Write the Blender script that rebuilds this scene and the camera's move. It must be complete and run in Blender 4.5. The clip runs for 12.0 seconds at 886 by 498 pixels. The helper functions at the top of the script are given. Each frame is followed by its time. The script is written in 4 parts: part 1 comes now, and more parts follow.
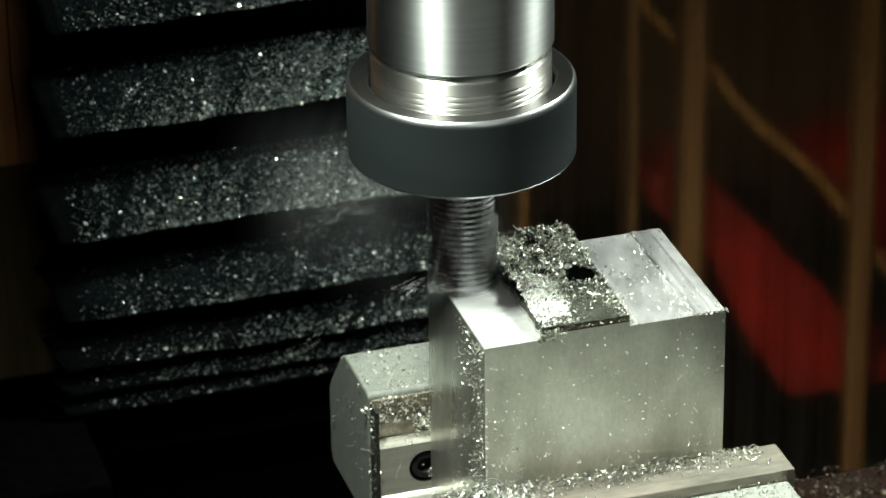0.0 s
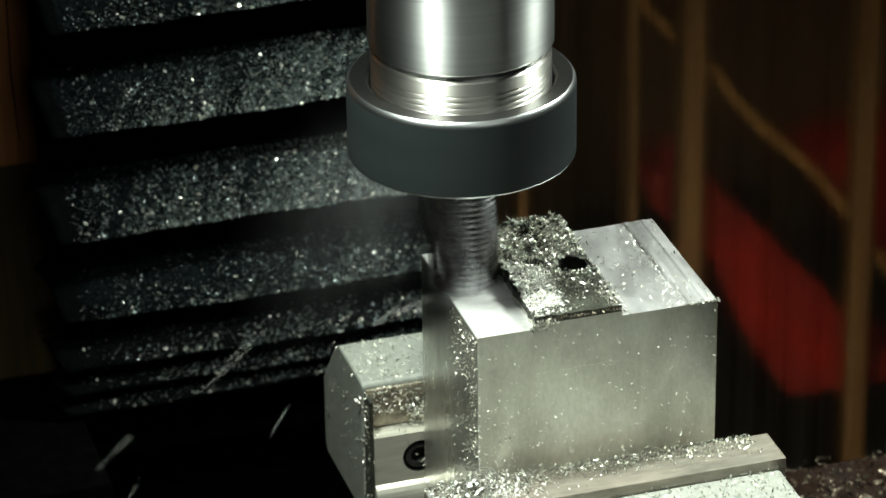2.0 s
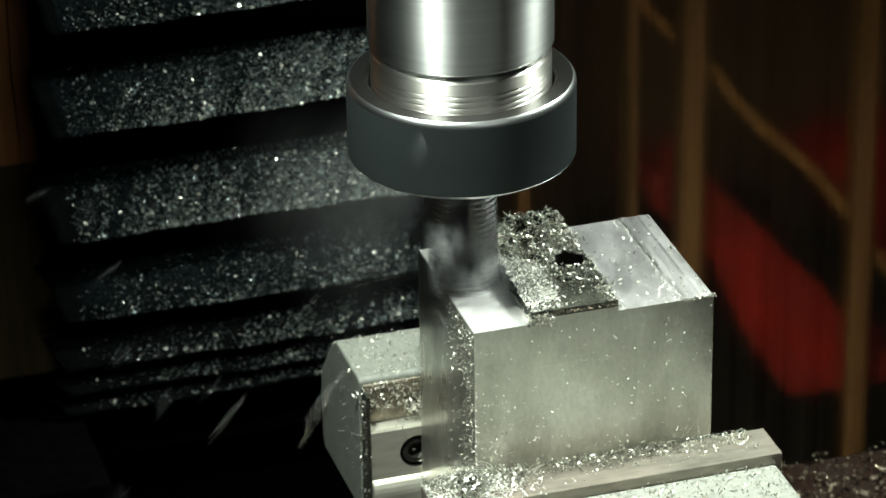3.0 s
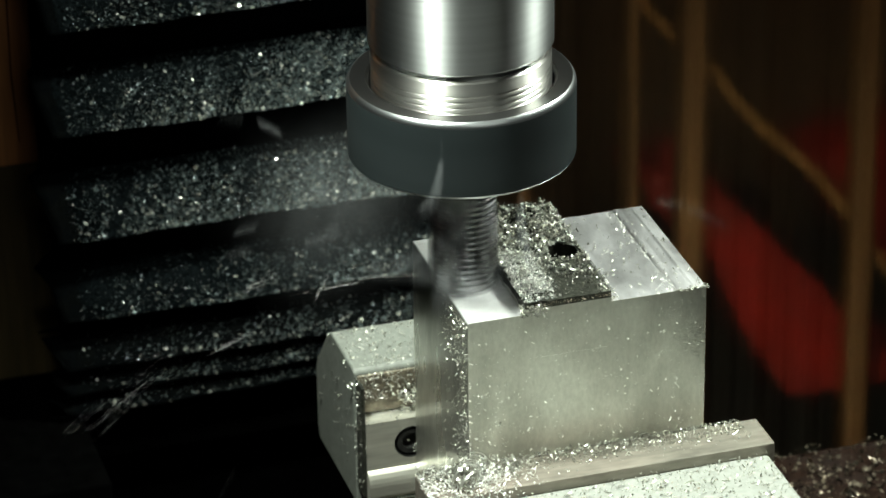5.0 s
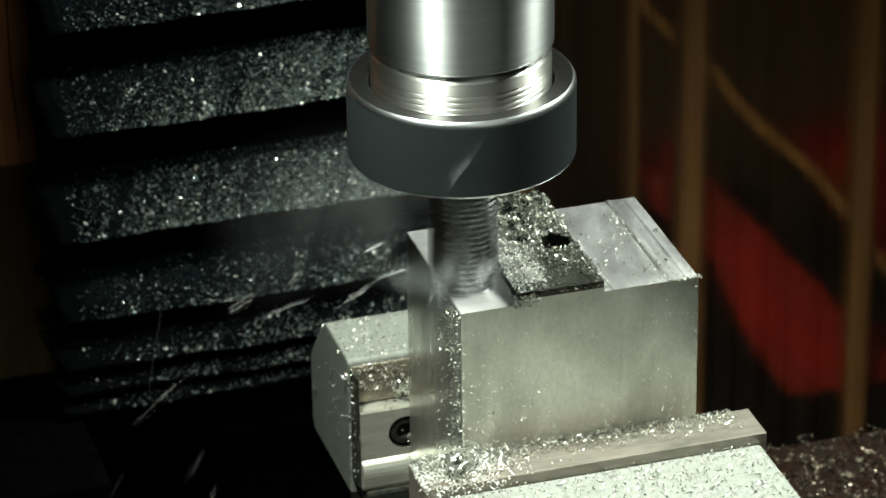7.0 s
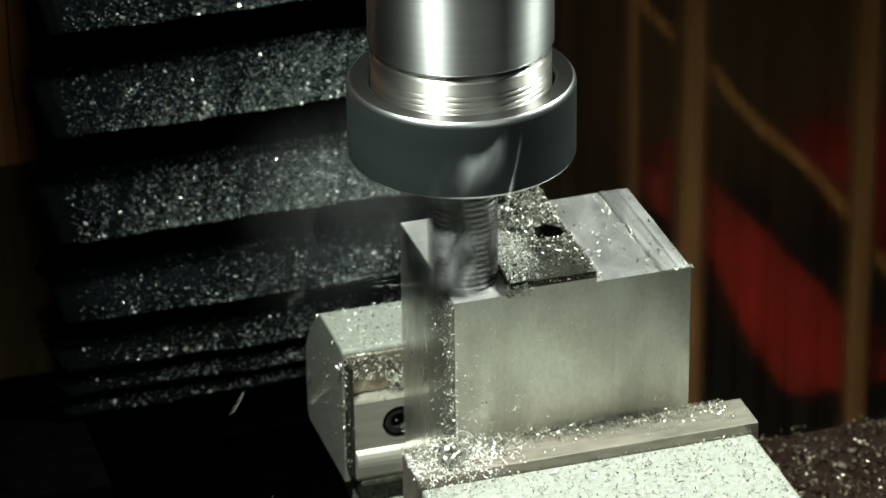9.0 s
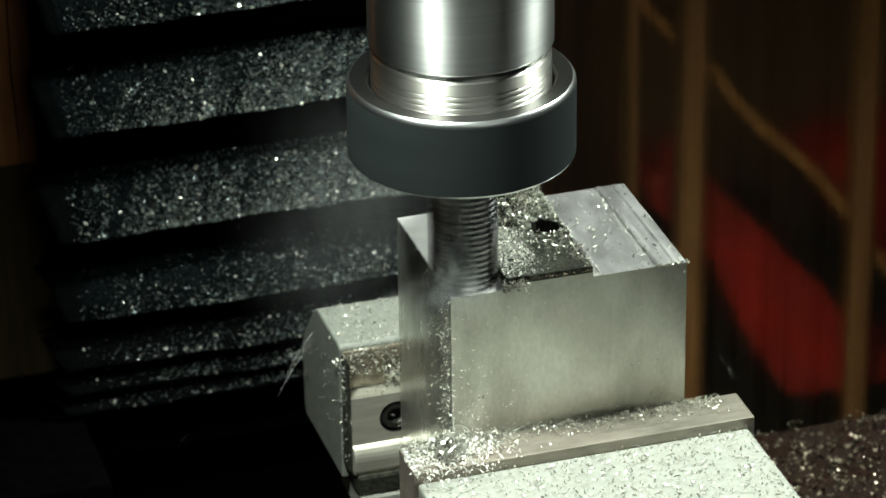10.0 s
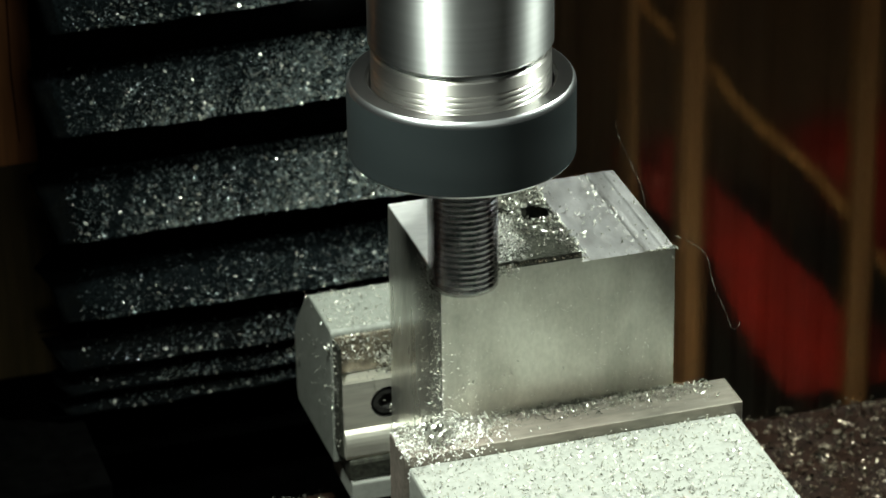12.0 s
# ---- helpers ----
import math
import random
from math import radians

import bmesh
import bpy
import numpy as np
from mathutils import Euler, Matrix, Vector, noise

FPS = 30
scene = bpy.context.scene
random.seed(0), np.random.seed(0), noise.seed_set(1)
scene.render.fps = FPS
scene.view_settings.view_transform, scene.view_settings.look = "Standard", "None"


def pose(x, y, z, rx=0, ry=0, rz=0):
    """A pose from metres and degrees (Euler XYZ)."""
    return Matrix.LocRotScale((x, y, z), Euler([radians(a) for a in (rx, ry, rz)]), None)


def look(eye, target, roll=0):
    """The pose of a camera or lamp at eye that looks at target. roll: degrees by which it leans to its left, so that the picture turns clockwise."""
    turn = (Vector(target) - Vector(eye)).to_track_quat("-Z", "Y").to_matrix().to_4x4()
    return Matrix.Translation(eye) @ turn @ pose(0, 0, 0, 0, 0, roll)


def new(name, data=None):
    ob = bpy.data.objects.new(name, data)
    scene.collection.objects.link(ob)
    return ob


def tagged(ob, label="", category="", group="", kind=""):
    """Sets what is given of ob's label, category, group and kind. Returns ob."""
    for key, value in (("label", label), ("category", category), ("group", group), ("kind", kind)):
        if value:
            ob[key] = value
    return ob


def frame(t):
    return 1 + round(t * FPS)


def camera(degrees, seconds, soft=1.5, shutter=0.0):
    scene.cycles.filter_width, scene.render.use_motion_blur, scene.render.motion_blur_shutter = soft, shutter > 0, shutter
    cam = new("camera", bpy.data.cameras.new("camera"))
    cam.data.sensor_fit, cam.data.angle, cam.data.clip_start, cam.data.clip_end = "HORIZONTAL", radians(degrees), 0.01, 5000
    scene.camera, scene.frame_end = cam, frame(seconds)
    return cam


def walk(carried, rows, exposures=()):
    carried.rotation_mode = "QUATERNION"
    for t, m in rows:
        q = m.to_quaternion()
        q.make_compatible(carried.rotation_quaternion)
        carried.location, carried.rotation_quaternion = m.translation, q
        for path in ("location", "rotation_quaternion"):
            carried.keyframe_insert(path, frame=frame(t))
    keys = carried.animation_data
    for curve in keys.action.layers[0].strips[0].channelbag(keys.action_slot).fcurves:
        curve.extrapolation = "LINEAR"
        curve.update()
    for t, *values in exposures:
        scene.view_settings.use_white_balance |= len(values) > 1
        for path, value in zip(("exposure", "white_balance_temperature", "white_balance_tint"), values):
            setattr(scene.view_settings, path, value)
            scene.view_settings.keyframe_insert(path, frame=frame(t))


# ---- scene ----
# Millimetres are used throughout for the small parts of the machine; the table top lies at z = 0.
MM = 0.001
SECONDS = 12.0

# ---- camera, standing still on a tripod with a long lens ----
cam = camera(13.485, SECONDS, 1.5, 1.0)
cam.data.dof.use_dof, cam.data.dof.focus_distance, cam.data.dof.aperture_fstop = True, 1.03, 26.0
EYE = Vector((-0.27489, -0.88785, 0.61519))
AIM = EYE + Vector((0.25761, 0.85021, -0.45910))
walk(cam, [(0.0, look(EYE, AIM, -0.814)), (SECONDS, look(EYE, AIM, -0.814))])

# ---- world and lamps ----
world = bpy.data.worlds.new("dark_workshop")
scene.world = world
world.use_nodes = True
world.node_tree.nodes["Background"].inputs[0].default_value = (0.5, 0.55, 0.6, 1)
world.node_tree.nodes["Background"].inputs[1].default_value = 0.003


def spot_lamp(name, eye, target, radius, watts, cone, colour):
    data = bpy.data.lights.new(name, "SPOT")
    data.shadow_soft_size, data.energy, data.color = radius, watts, colour
    data.spot_size, data.spot_blend = radians(cone), 1.0
    ob = new(name, data)
    ob.matrix_world = look(eye, target)
    return ob


# two small machine lamps on the spindle head, one on either side of the chuck
spot_lamp("machine_lamp", (-0.104, -0.066, 0.372), (0.06, -0.035, 0.10), 0.020, 11.8, 86, (0.91, 1.0, 0.87))
spot_lamp("machine_lamp", (0.25, 0.01, 0.40), (0.03, 0.0, 0.13), 0.018, 14.6, 116, (0.91, 1.0, 0.87))

# a work lamp of the shop behind the viewer, broad and weak
shop = bpy.data.lights.new("shop_lamp", "AREA")
shop.shape, shop.size, shop.energy, shop.color = "DISK", 0.8, 0.92, (0.93, 1.0, 0.88)
new("shop_lamp", shop).matrix_world = look((0.14, -0.98, 0.82), (0.02, 0.0, 0.12))
scene.view_settings.exposure = 0.0


# ---- materials ----
def material(name, colour, rough=0.5, metal=0.0, vary=0.25, scale=300.0, bump=0.0, bump_scale=900.0, stretch=(1, 1, 1),
             second=None, second_scale=40.0, second_amount=0.5, aniso=0.0, island=0.0, rough_vary=0.1, transmit=0.0, ior=1.45, spec=0.5, streak=None):
    m = bpy.data.materials.new(name)
    m.use_nodes = True
    n, l = m.node_tree.nodes, m.node_tree.links
    b = n["Principled BSDF"]
    b.inputs["Metallic"].default_value = metal
    b.inputs["IOR"].default_value = ior
    b.inputs["Transmission Weight"].default_value = transmit
    b.inputs["Specular IOR Level"].default_value = spec
    co = n.new("ShaderNodeTexCoord")
    mp = n.new("ShaderNodeMapping")
    mp.inputs["Scale"].default_value = stretch
    l.new(co.outputs["Object"], mp.inputs["Vector"])

    def noise_at(s, detail=4.0):
        t = n.new("ShaderNodeTexNoise")
        t.inputs["Scale"].default_value, t.inputs["Detail"].default_value = s, detail
        l.new(mp.outputs["Vector"], t.inputs["Vector"])
        return t
    fine, broad = noise_at(scale), noise_at(second_scale, 3.0)
    ramp = n.new("ShaderNodeMapRange")
    ramp.inputs["From Min"].default_value, ramp.inputs["From Max"].default_value = 0.3, 0.7
    ramp.inputs["To Min"].default_value, ramp.inputs["To Max"].default_value = 1 - vary, 1 + vary
    l.new(fine.outputs["Fac"], ramp.inputs["Value"])
    two = n.new("ShaderNodeMix")
    two.data_type = "RGBA"
    two.inputs[6].default_value = (*colour, 1)
    two.inputs[7].default_value = (*(second or [c * 0.75 for c in colour]), 1)
    step = n.new("ShaderNodeMapRange")
    step.inputs["From Min"].default_value, step.inputs["From Max"].default_value = 0.42, 0.66
    step.inputs["To Max"].default_value = second_amount
    l.new(broad.outputs["Fac"], step.inputs["Value"])
    l.new(step.outputs["Result"], two.inputs[0])
    mul = n.new("ShaderNodeMix")
    mul.data_type, mul.blend_type = "RGBA", "MULTIPLY"
    mul.inputs[0].default_value = 1.0
    l.new(two.outputs[2], mul.inputs[6])
    l.new(ramp.outputs["Result"], mul.inputs[7])
    out = mul.outputs[2]
    if island:
        geo = n.new("ShaderNodeNewGeometry")
        r2 = n.new("ShaderNodeMapRange")
        r2.inputs["To Min"].default_value, r2.inputs["To Max"].default_value = 1 - island, 1.0
        l.new(geo.outputs["Random Per Island"], r2.inputs["Value"])
        mul2 = n.new("ShaderNodeMix")
        mul2.data_type, mul2.blend_type = "RGBA", "MULTIPLY"
        mul2.inputs[0].default_value = 1.0
        l.new(out, mul2.inputs[6])
        l.new(r2.outputs["Result"], mul2.inputs[7])
        out = mul2.outputs[2]
    if streak:
        # runs of oil and coolant down an upright face: (colour, amount, scale)
        sm, st, sr, sx = n.new("ShaderNodeMapping"), n.new("ShaderNodeTexNoise"), n.new("ShaderNodeMapRange"), n.new("ShaderNodeMix")
        sm.inputs["Scale"].default_value = (1, 1, 0.07)
        l.new(co.outputs["Object"], sm.inputs["Vector"])
        l.new(sm.outputs["Vector"], st.inputs["Vector"])
        st.inputs["Scale"].default_value, st.inputs["Detail"].default_value, st.inputs["Distortion"].default_value = streak[2], 3.0, 0.6
        sr.inputs["From Min"].default_value, sr.inputs["From Max"].default_value, sr.inputs["To Max"].default_value = 0.52, 0.72, streak[1]
        l.new(st.outputs["Fac"], sr.inputs["Value"])
        sx.data_type = "RGBA"
        l.new(sr.outputs["Result"], sx.inputs[0])
        l.new(out, sx.inputs[6])
        sx.inputs[7].default_value = (*streak[0], 1)
        out = sx.outputs[2]
    l.new(out, b.inputs["Base Color"])
    rr = n.new("ShaderNodeMapRange")
    rr.inputs["From Min"].default_value, rr.inputs["From Max"].default_value = 0.3, 0.7
    rr.inputs["To Min"].default_value, rr.inputs["To Max"].default_value = max(rough - rough_vary, 0.03), min(rough + rough_vary, 1)
    l.new(broad.outputs["Fac"], rr.inputs["Value"])
    l.new(rr.outputs["Result"], b.inputs["Roughness"])
    if bump:
        bn = n.new("ShaderNodeBump")
        bn.inputs["Strength"].default_value, bn.inputs["Distance"].default_value = bump, 0.0003
        l.new(noise_at(bump_scale, 5.0).outputs["Fac"], bn.inputs["Height"])
        l.new(bn.outputs["Normal"], b.inputs["Normal"])
    if aniso:
        tg = n.new("ShaderNodeTangent")
        tg.direction_type, tg.axis = "RADIAL", "Z"
        b.inputs["Anisotropic"].default_value, b.inputs["Anisotropic Rotation"].default_value = aniso, 0.25
        l.new(tg.outputs["Tangent"], b.inputs["Tangent"])
    return m


TURNED = material("turned_steel", (0.56, 0.575, 0.58), 0.33, 1.0, 0.10, 700, 0.015, 1500, (0.05, 0.05, 1), aniso=0.91, rough_vary=0.03)
THREAD = material("thread_steel", (0.74, 0.73, 0.70), 0.36, 1.0, 0.12, 500, 0.05, 1200, (0.05, 0.05, 1), aniso=0.9, rough_vary=0.03)
OXIDE = material("black_oxide_steel", (0.0085, 0.0112, 0.012), 0.50, 0.0, 0.22, 250, 0.08, 1800, second=(0.012, 0.015, 0.016), second_scale=90, rough_vary=0.06, spec=0.26)
EDGE = material("bright_edge_steel", (0.50, 0.52, 0.54), 0.28, 1.0, 0.15, 300, 0.1, 900, rough_vary=0.05)
NUT_TOP = material("bare_nut_face", (0.12, 0.12, 0.12), 0.34, 1.0, 0.2, 400, 0.1, 900, second=(0.11, 0.10, 0.095), rough_vary=0.05)
CUTTER = material("high_speed_steel", (0.27, 0.27, 0.28), 0.13, 1.0, 0.2, 500, 0.04, 1500, rough_vary=0.03)
ALU = material("sawn_aluminium", (0.56, 0.555, 0.505), 0.36, 0.94, 0.08, 900, 0.10, 1300, (1, 1, 0.55), second=(0.33, 0.325, 0.285), second_scale=38, second_amount=0.85, rough_vary=0.08, streak=((0.62, 0.62, 0.57), 0.35, 110))
ALU_SIDE = material("milled_aluminium_side", (0.46, 0.46, 0.42), 0.33, 0.92, 0.14, 700, 0.16, 900, (1, 1, 0.25), second=(0.30, 0.30, 0.265), second_scale=60, second_amount=0.9, streak=((0.66, 0.66, 0.61), 0.6, 120))
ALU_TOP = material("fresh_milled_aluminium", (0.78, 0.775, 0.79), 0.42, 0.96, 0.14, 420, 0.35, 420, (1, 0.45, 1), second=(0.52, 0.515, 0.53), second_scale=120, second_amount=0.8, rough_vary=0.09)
# just-cut strip, paler and less metallic to stand for the glare on it
ALU_FRESH_LIT = material("just_cut_aluminium_lit", (0.82, 0.82, 0.83), 0.36, 0.75, 0.08, 400, 0.3, 450, (0.3, 1, 1), second=(0.68, 0.68, 0.70), second_scale=150, rough_vary=0.06)
# chip metal whitened to look strongly lit; flying chips whiter still, as if overexposed
CHIP_WHITE = material("lit_white_chip", (0.88, 0.88, 0.84), 0.45, 0.3, 0.05, 300, 0.0, island=0.3)
CHIP_LIT = material("overlit_flying_chip", (0.93, 0.93, 0.91), 0.4, 0.0, 0.03, 300, 0.0)
# dirt of the uncut strip, and shade painted in its holes and edge band
SKIN = material("dirty_skin_and_shade", (0.05, 0.052, 0.042), 0.5, 0.6, 0.5, 700, 0.6, 900, second=(0.024, 0.025, 0.021), second_scale=150, second_amount=0.9)
PAINT = material("light_grey_paint", (0.215, 0.222, 0.205), 0.45, 0.0, 0.12, 500, 0.12, 700, second=(0.185, 0.192, 0.176), second_scale=70)
# darker copy of PAINT: the weaker light on the far jaw, put into colour
PAINT_DIM = material("light_grey_paint_dimmed", (0.142, 0.150, 0.136), 0.45, 0.0, 0.16, 500, 0.14, 700, second=(0.115, 0.122, 0.108), second_scale=60)
JAW = material("ground_jaw_steel", (0.78, 0.77, 0.69), 0.48, 0.88, 0.15, 600, 0.1, 1200, (0.1, 1, 1), second=(0.42, 0.38, 0.33), second_scale=60)
JAW_BROWN = material("tarnished_jaw_steel", (0.265, 0.245, 0.21), 0.48, 0.8, 0.2, 500, 0.15, 900, (0.3, 1, 1), second=(0.30, 0.24, 0.21), second_scale=60)
DIRTY = material("oily_dirty_steel", (0.14, 0.12, 0.09), 0.5, 0.3, 0.5, 500, 0.5, 700, second=(0.05, 0.045, 0.035), second_scale=120)
SCREW = material("black_screw", (0.02, 0.02, 0.019), 0.35, 0.2, 0.3, 600, 0.1, 900)
RUBBER = material("dusty_black_rubber", (0.0016, 0.0020, 0.0022), 0.62, 0.0, 0.5, 1500, 0.5, 1600, second=(0.0024, 0.0027, 0.0026), second_scale=200, second_amount=0.8, spec=0.0)
DUSTY = material("rubber_under_swarf_dust", (0.0030, 0.0041, 0.0046), 0.7, 0.0, 0.8, 900, 0.5, 1600, second=(0.0010, 0.0014, 0.0016), second_scale=70, second_amount=0.9, spec=0.0)
CHIP = material("aluminium_chip", (0.86, 0.86, 0.77), 0.30, 0.75, 0.05, 300, 0.0, island=0.75)
CHIP_DULL = material("dusty_chip", (0.24, 0.29, 0.295), 0.36, 0.6, 0.05, 300, 0.0, island=0.85)
CHIP_WARM = material("oily_chip", (0.46, 0.39, 0.30), 0.34, 0.75, 0.1, 300, 0.0, island=0.97)
RUST = material("oily_brown_table", (0.016, 0.008, 0.0055), 0.5, 0.0, 0.5, 300, 0.4, 700, second=(0.016, 0.010, 0.008), second_scale=80, spec=0.2)
BLACK = material("black_iron_and_shade", (0.0012, 0.0012, 0.0012), 0.7, 0.0, 0.3, 200, 0.2, 500, spec=0.0)
WOOD = material("red_brown_wood", (0.56, 0.235, 0.085), 0.6, 0.0, 0.25, 400, 0.2, 700, (1, 1, 0.08), second=(0.26, 0.10, 0.04), second_scale=60)
WOOD_DARK = material("dark_olive_wood", (0.085, 0.060, 0.026), 0.6, 0.0, 0.3, 400, 0.2, 700, (1, 1, 0.08))
BATTEN = material("brown_batten_wood", (0.135, 0.072, 0.030), 0.6, 0.0, 0.25, 300, 0.2, 500, (1, 1, 0.05), second=(0.09, 0.045, 0.018), second_scale=40)
BOARD = material("dark_brown_board", (0.150, 0.086, 0.044), 0.8, 0.0, 0.4, 120, 0.1, 300, (1, 1, 0.06), second=(0.06, 0.038, 0.022), second_scale=25)
RED = material("red_plastic", (0.17, 0.0034, 0.0012), 0.55, 0.0, 0.3, 60, 0.05, 200, second=(0.11, 0.002, 0.001), second_scale=18)
STRAP = material("tan_hose_rubber", (0.22, 0.11, 0.035), 0.6, 0.0, 0.35, 160, 0.2, 300)

CLOUDY = material("cloudy_plastic", (0.88, 0.76, 0.60), 0.40, 0.0, 0.05, 200, 0.15, 300, (1, 1, 0.02), second=(0.74, 0.62, 0.46), second_scale=60, transmit=0.995, ior=1.09, rough_vary=0.08)


def mist_material(name, scale, low, high, amount):
    """Mostly clear; noise and the veil's soft edges thin it out."""
    m = bpy.data.materials.new(name)
    m.use_nodes = True
    n, l = m.node_tree.nodes, m.node_tree.links
    n.remove(n["Principled BSDF"])
    clear, white, both, mix = n.new("ShaderNodeBsdfTransparent"), n.new("ShaderNodeBsdfDiffuse"), n.new("ShaderNodeBsdfTranslucent"), n.new("ShaderNodeMixShader")
    add = n.new("ShaderNodeMixShader")
    white.inputs[0].default_value = both.inputs[0].default_value = (0.92, 0.96, 1.0, 1)
    l.new(white.outputs[0], add.inputs[1])
    l.new(both.outputs[0], add.inputs[2])
    uvn = n.new("ShaderNodeUVMap")
    uvn.uv_map = "veil"
    sep = n.new("ShaderNodeSeparateXYZ")
    l.new(uvn.outputs[0], sep.inputs[0])

    def hump(sock):
        a = n.new("ShaderNodeMath")
        a.operation = "PINGPONG"
        a.inputs[1].default_value = 0.5
        l.new(sock, a.inputs[0])
        b = n.new("ShaderNodeMapRange")
        b.interpolation_type = "SMOOTHSTEP"
        b.inputs["From Max"].default_value = 0.5
        l.new(a.outputs[0], b.inputs["Value"])
        return b.outputs["Result"]
    co, mp, ns, rg = n.new("ShaderNodeTexCoord"), n.new("ShaderNodeMapping"), n.new("ShaderNodeTexNoise"), n.new("ShaderNodeMapRange")
    info = n.new("ShaderNodeObjectInfo")
    ns.noise_dimensions = "4D"
    w = n.new("ShaderNodeMath")
    w.operation, w.inputs[1].default_value = "MULTIPLY", 40.0
    l.new(info.outputs["Random"], w.inputs[0])
    l.new(w.outputs[0], ns.inputs["W"])
    mp.inputs["Scale"].default_value = (1, 1, 0.38)
    l.new(co.outputs["Object"], mp.inputs["Vector"])
    l.new(mp.outputs["Vector"], ns.inputs["Vector"])
    ns.inputs["Scale"].default_value, ns.inputs["Detail"].default_value, ns.inputs["Distortion"].default_value = scale, 4.5, 1.4
    rg.inputs["From Min"].default_value, rg.inputs["From Max"].default_value, rg.inputs["To Max"].default_value = low, high, amount
    l.new(ns.outputs["Fac"], rg.inputs["Value"])
    m1, m2 = n.new("ShaderNodeMath"), n.new("ShaderNodeMath")
    m1.operation = m2.operation = "MULTIPLY"
    l.new(hump(sep.outputs["X"]), m1.inputs[0])
    l.new(hump(sep.outputs["Y"]), m1.inputs[1])
    l.new(m1.outputs[0], m2.inputs[0])
    l.new(rg.outputs["Result"], m2.inputs[1])
    l.new(m2.outputs[0], mix.inputs[0])
    l.new(clear.outputs[0], mix.inputs[1])
    l.new(add.outputs[0], mix.inputs[2])
    l.new(mix.outputs[0], n["Material Output"].inputs["Surface"])
    return m


MIST = mist_material("oil_mist", 130, 0.36, 0.84, 0.36)
HAZE = mist_material("thin_oil_haze", 60, 0.10, 0.90, 0.03)
WISP = mist_material("feathery_oil_mist", 420, 0.36, 0.80, 0.55)


# ---- mesh helpers ----
def mesh_of(bm, name, mat):
    me = bpy.data.meshes.new(name)
    bm.normal_update()
    bm.to_mesh(me)
    bm.free()
    for m in (mat if isinstance(mat, (list, tuple)) else [mat]):
        me.materials.append(m)
    return me


def part(name, bm, mat, parent, label=""):
    ob = new(name, mesh_of(bm, name, mat))
    ob.parent = parent
    return tagged(ob, label)


def thing(name, label, category, at=(0, 0, 0), group="", kind=""):
    ob = new(name)
    ob.empty_display_size = 0.01
    ob.location = at
    return tagged(ob, label, category, group, kind)


def solid(name, bm, mat, label, category="", kind="", group=""):
    return tagged(new(name, mesh_of(bm, name, mat)), label, category, group, kind)


def box(x0, x1, y0, y1, z0, z1, bevel=0.4, segments=2, bm=None):
    """A box in millimetres with rounded edges."""
    bm = bm or bmesh.new()
    r = bmesh.ops.create_cube(bm, size=1)
    for v in r["verts"]:
        v.co = Vector(((x0 + x1) / 2 + v.co.x * (x1 - x0), (y0 + y1) / 2 + v.co.y * (y1 - y0), (z0 + z1) / 2 + v.co.z * (z1 - z0))) * MM
    if bevel:
        es = list({e for v in r["verts"] for e in v.link_edges})
        bmesh.ops.bevel(bm, geom=es, offset=bevel * MM, segments=segments, affect="EDGES", profile=0.5)
    return bm


def prism(points, a0, a1, axis="x", bevel=0.0, bm=None):
    """A polygon in millimetres drawn along an axis: points are (y, z) for x, (x, z) for y, (x, y) for z."""
    bm = bm or bmesh.new()

    def at(p, a):
        return Vector({"x": (a, *p), "y": (p[0], a, p[1]), "z": (*p, a)}[axis]) * MM
    low, high = [bm.verts.new(at(p, a0)) for p in points], [bm.verts.new(at(p, a1)) for p in points]
    fs = [bm.faces.new(low), bm.faces.new(high)]
    for i in range(len(points)):
        j = (i + 1) % len(points)
        fs.append(bm.faces.new((low[i], low[j], high[j], high[i])))
    bmesh.ops.recalc_face_normals(bm, faces=fs)
    if bevel:
        bmesh.ops.bevel(bm, geom=list({e for f in fs for e in f.edges}), offset=bevel * MM, segments=2, affect="EDGES", profile=0.5)
    return bm


def lathe(profile, n=128, smooth_angle=30):
    """A profile of (radius, z) in millimetres turned round the z axis."""
    bm = bmesh.new()
    rings = []
    for r, z in profile:
        if r < 1e-6:
            rings.append([bm.verts.new((0, 0, z * MM))])
        else:
            rings.append([bm.verts.new((r * MM * math.cos(2 * math.pi * i / n), r * MM * math.sin(2 * math.pi * i / n), z * MM)) for i in range(n)])
    for a, b in zip(rings, rings[1:]):
        for i in range(n):
            j = (i + 1) % n
            if len(a) == 1:
                bm.faces.new((a[0], b[i], b[j]))
            elif len(b) == 1:
                bm.faces.new((a[i], b[0], a[j]))
            else:
                bm.faces.new((a[i], b[i], b[j], a[j]))
    bmesh.ops.recalc_face_normals(bm, faces=bm.faces)
    for f in bm.faces:
        f.smooth = True
    for e in bm.edges:
        if len(e.link_faces) == 2 and e.calc_face_angle() > radians(smooth_angle):
            e.smooth = False
    return bm


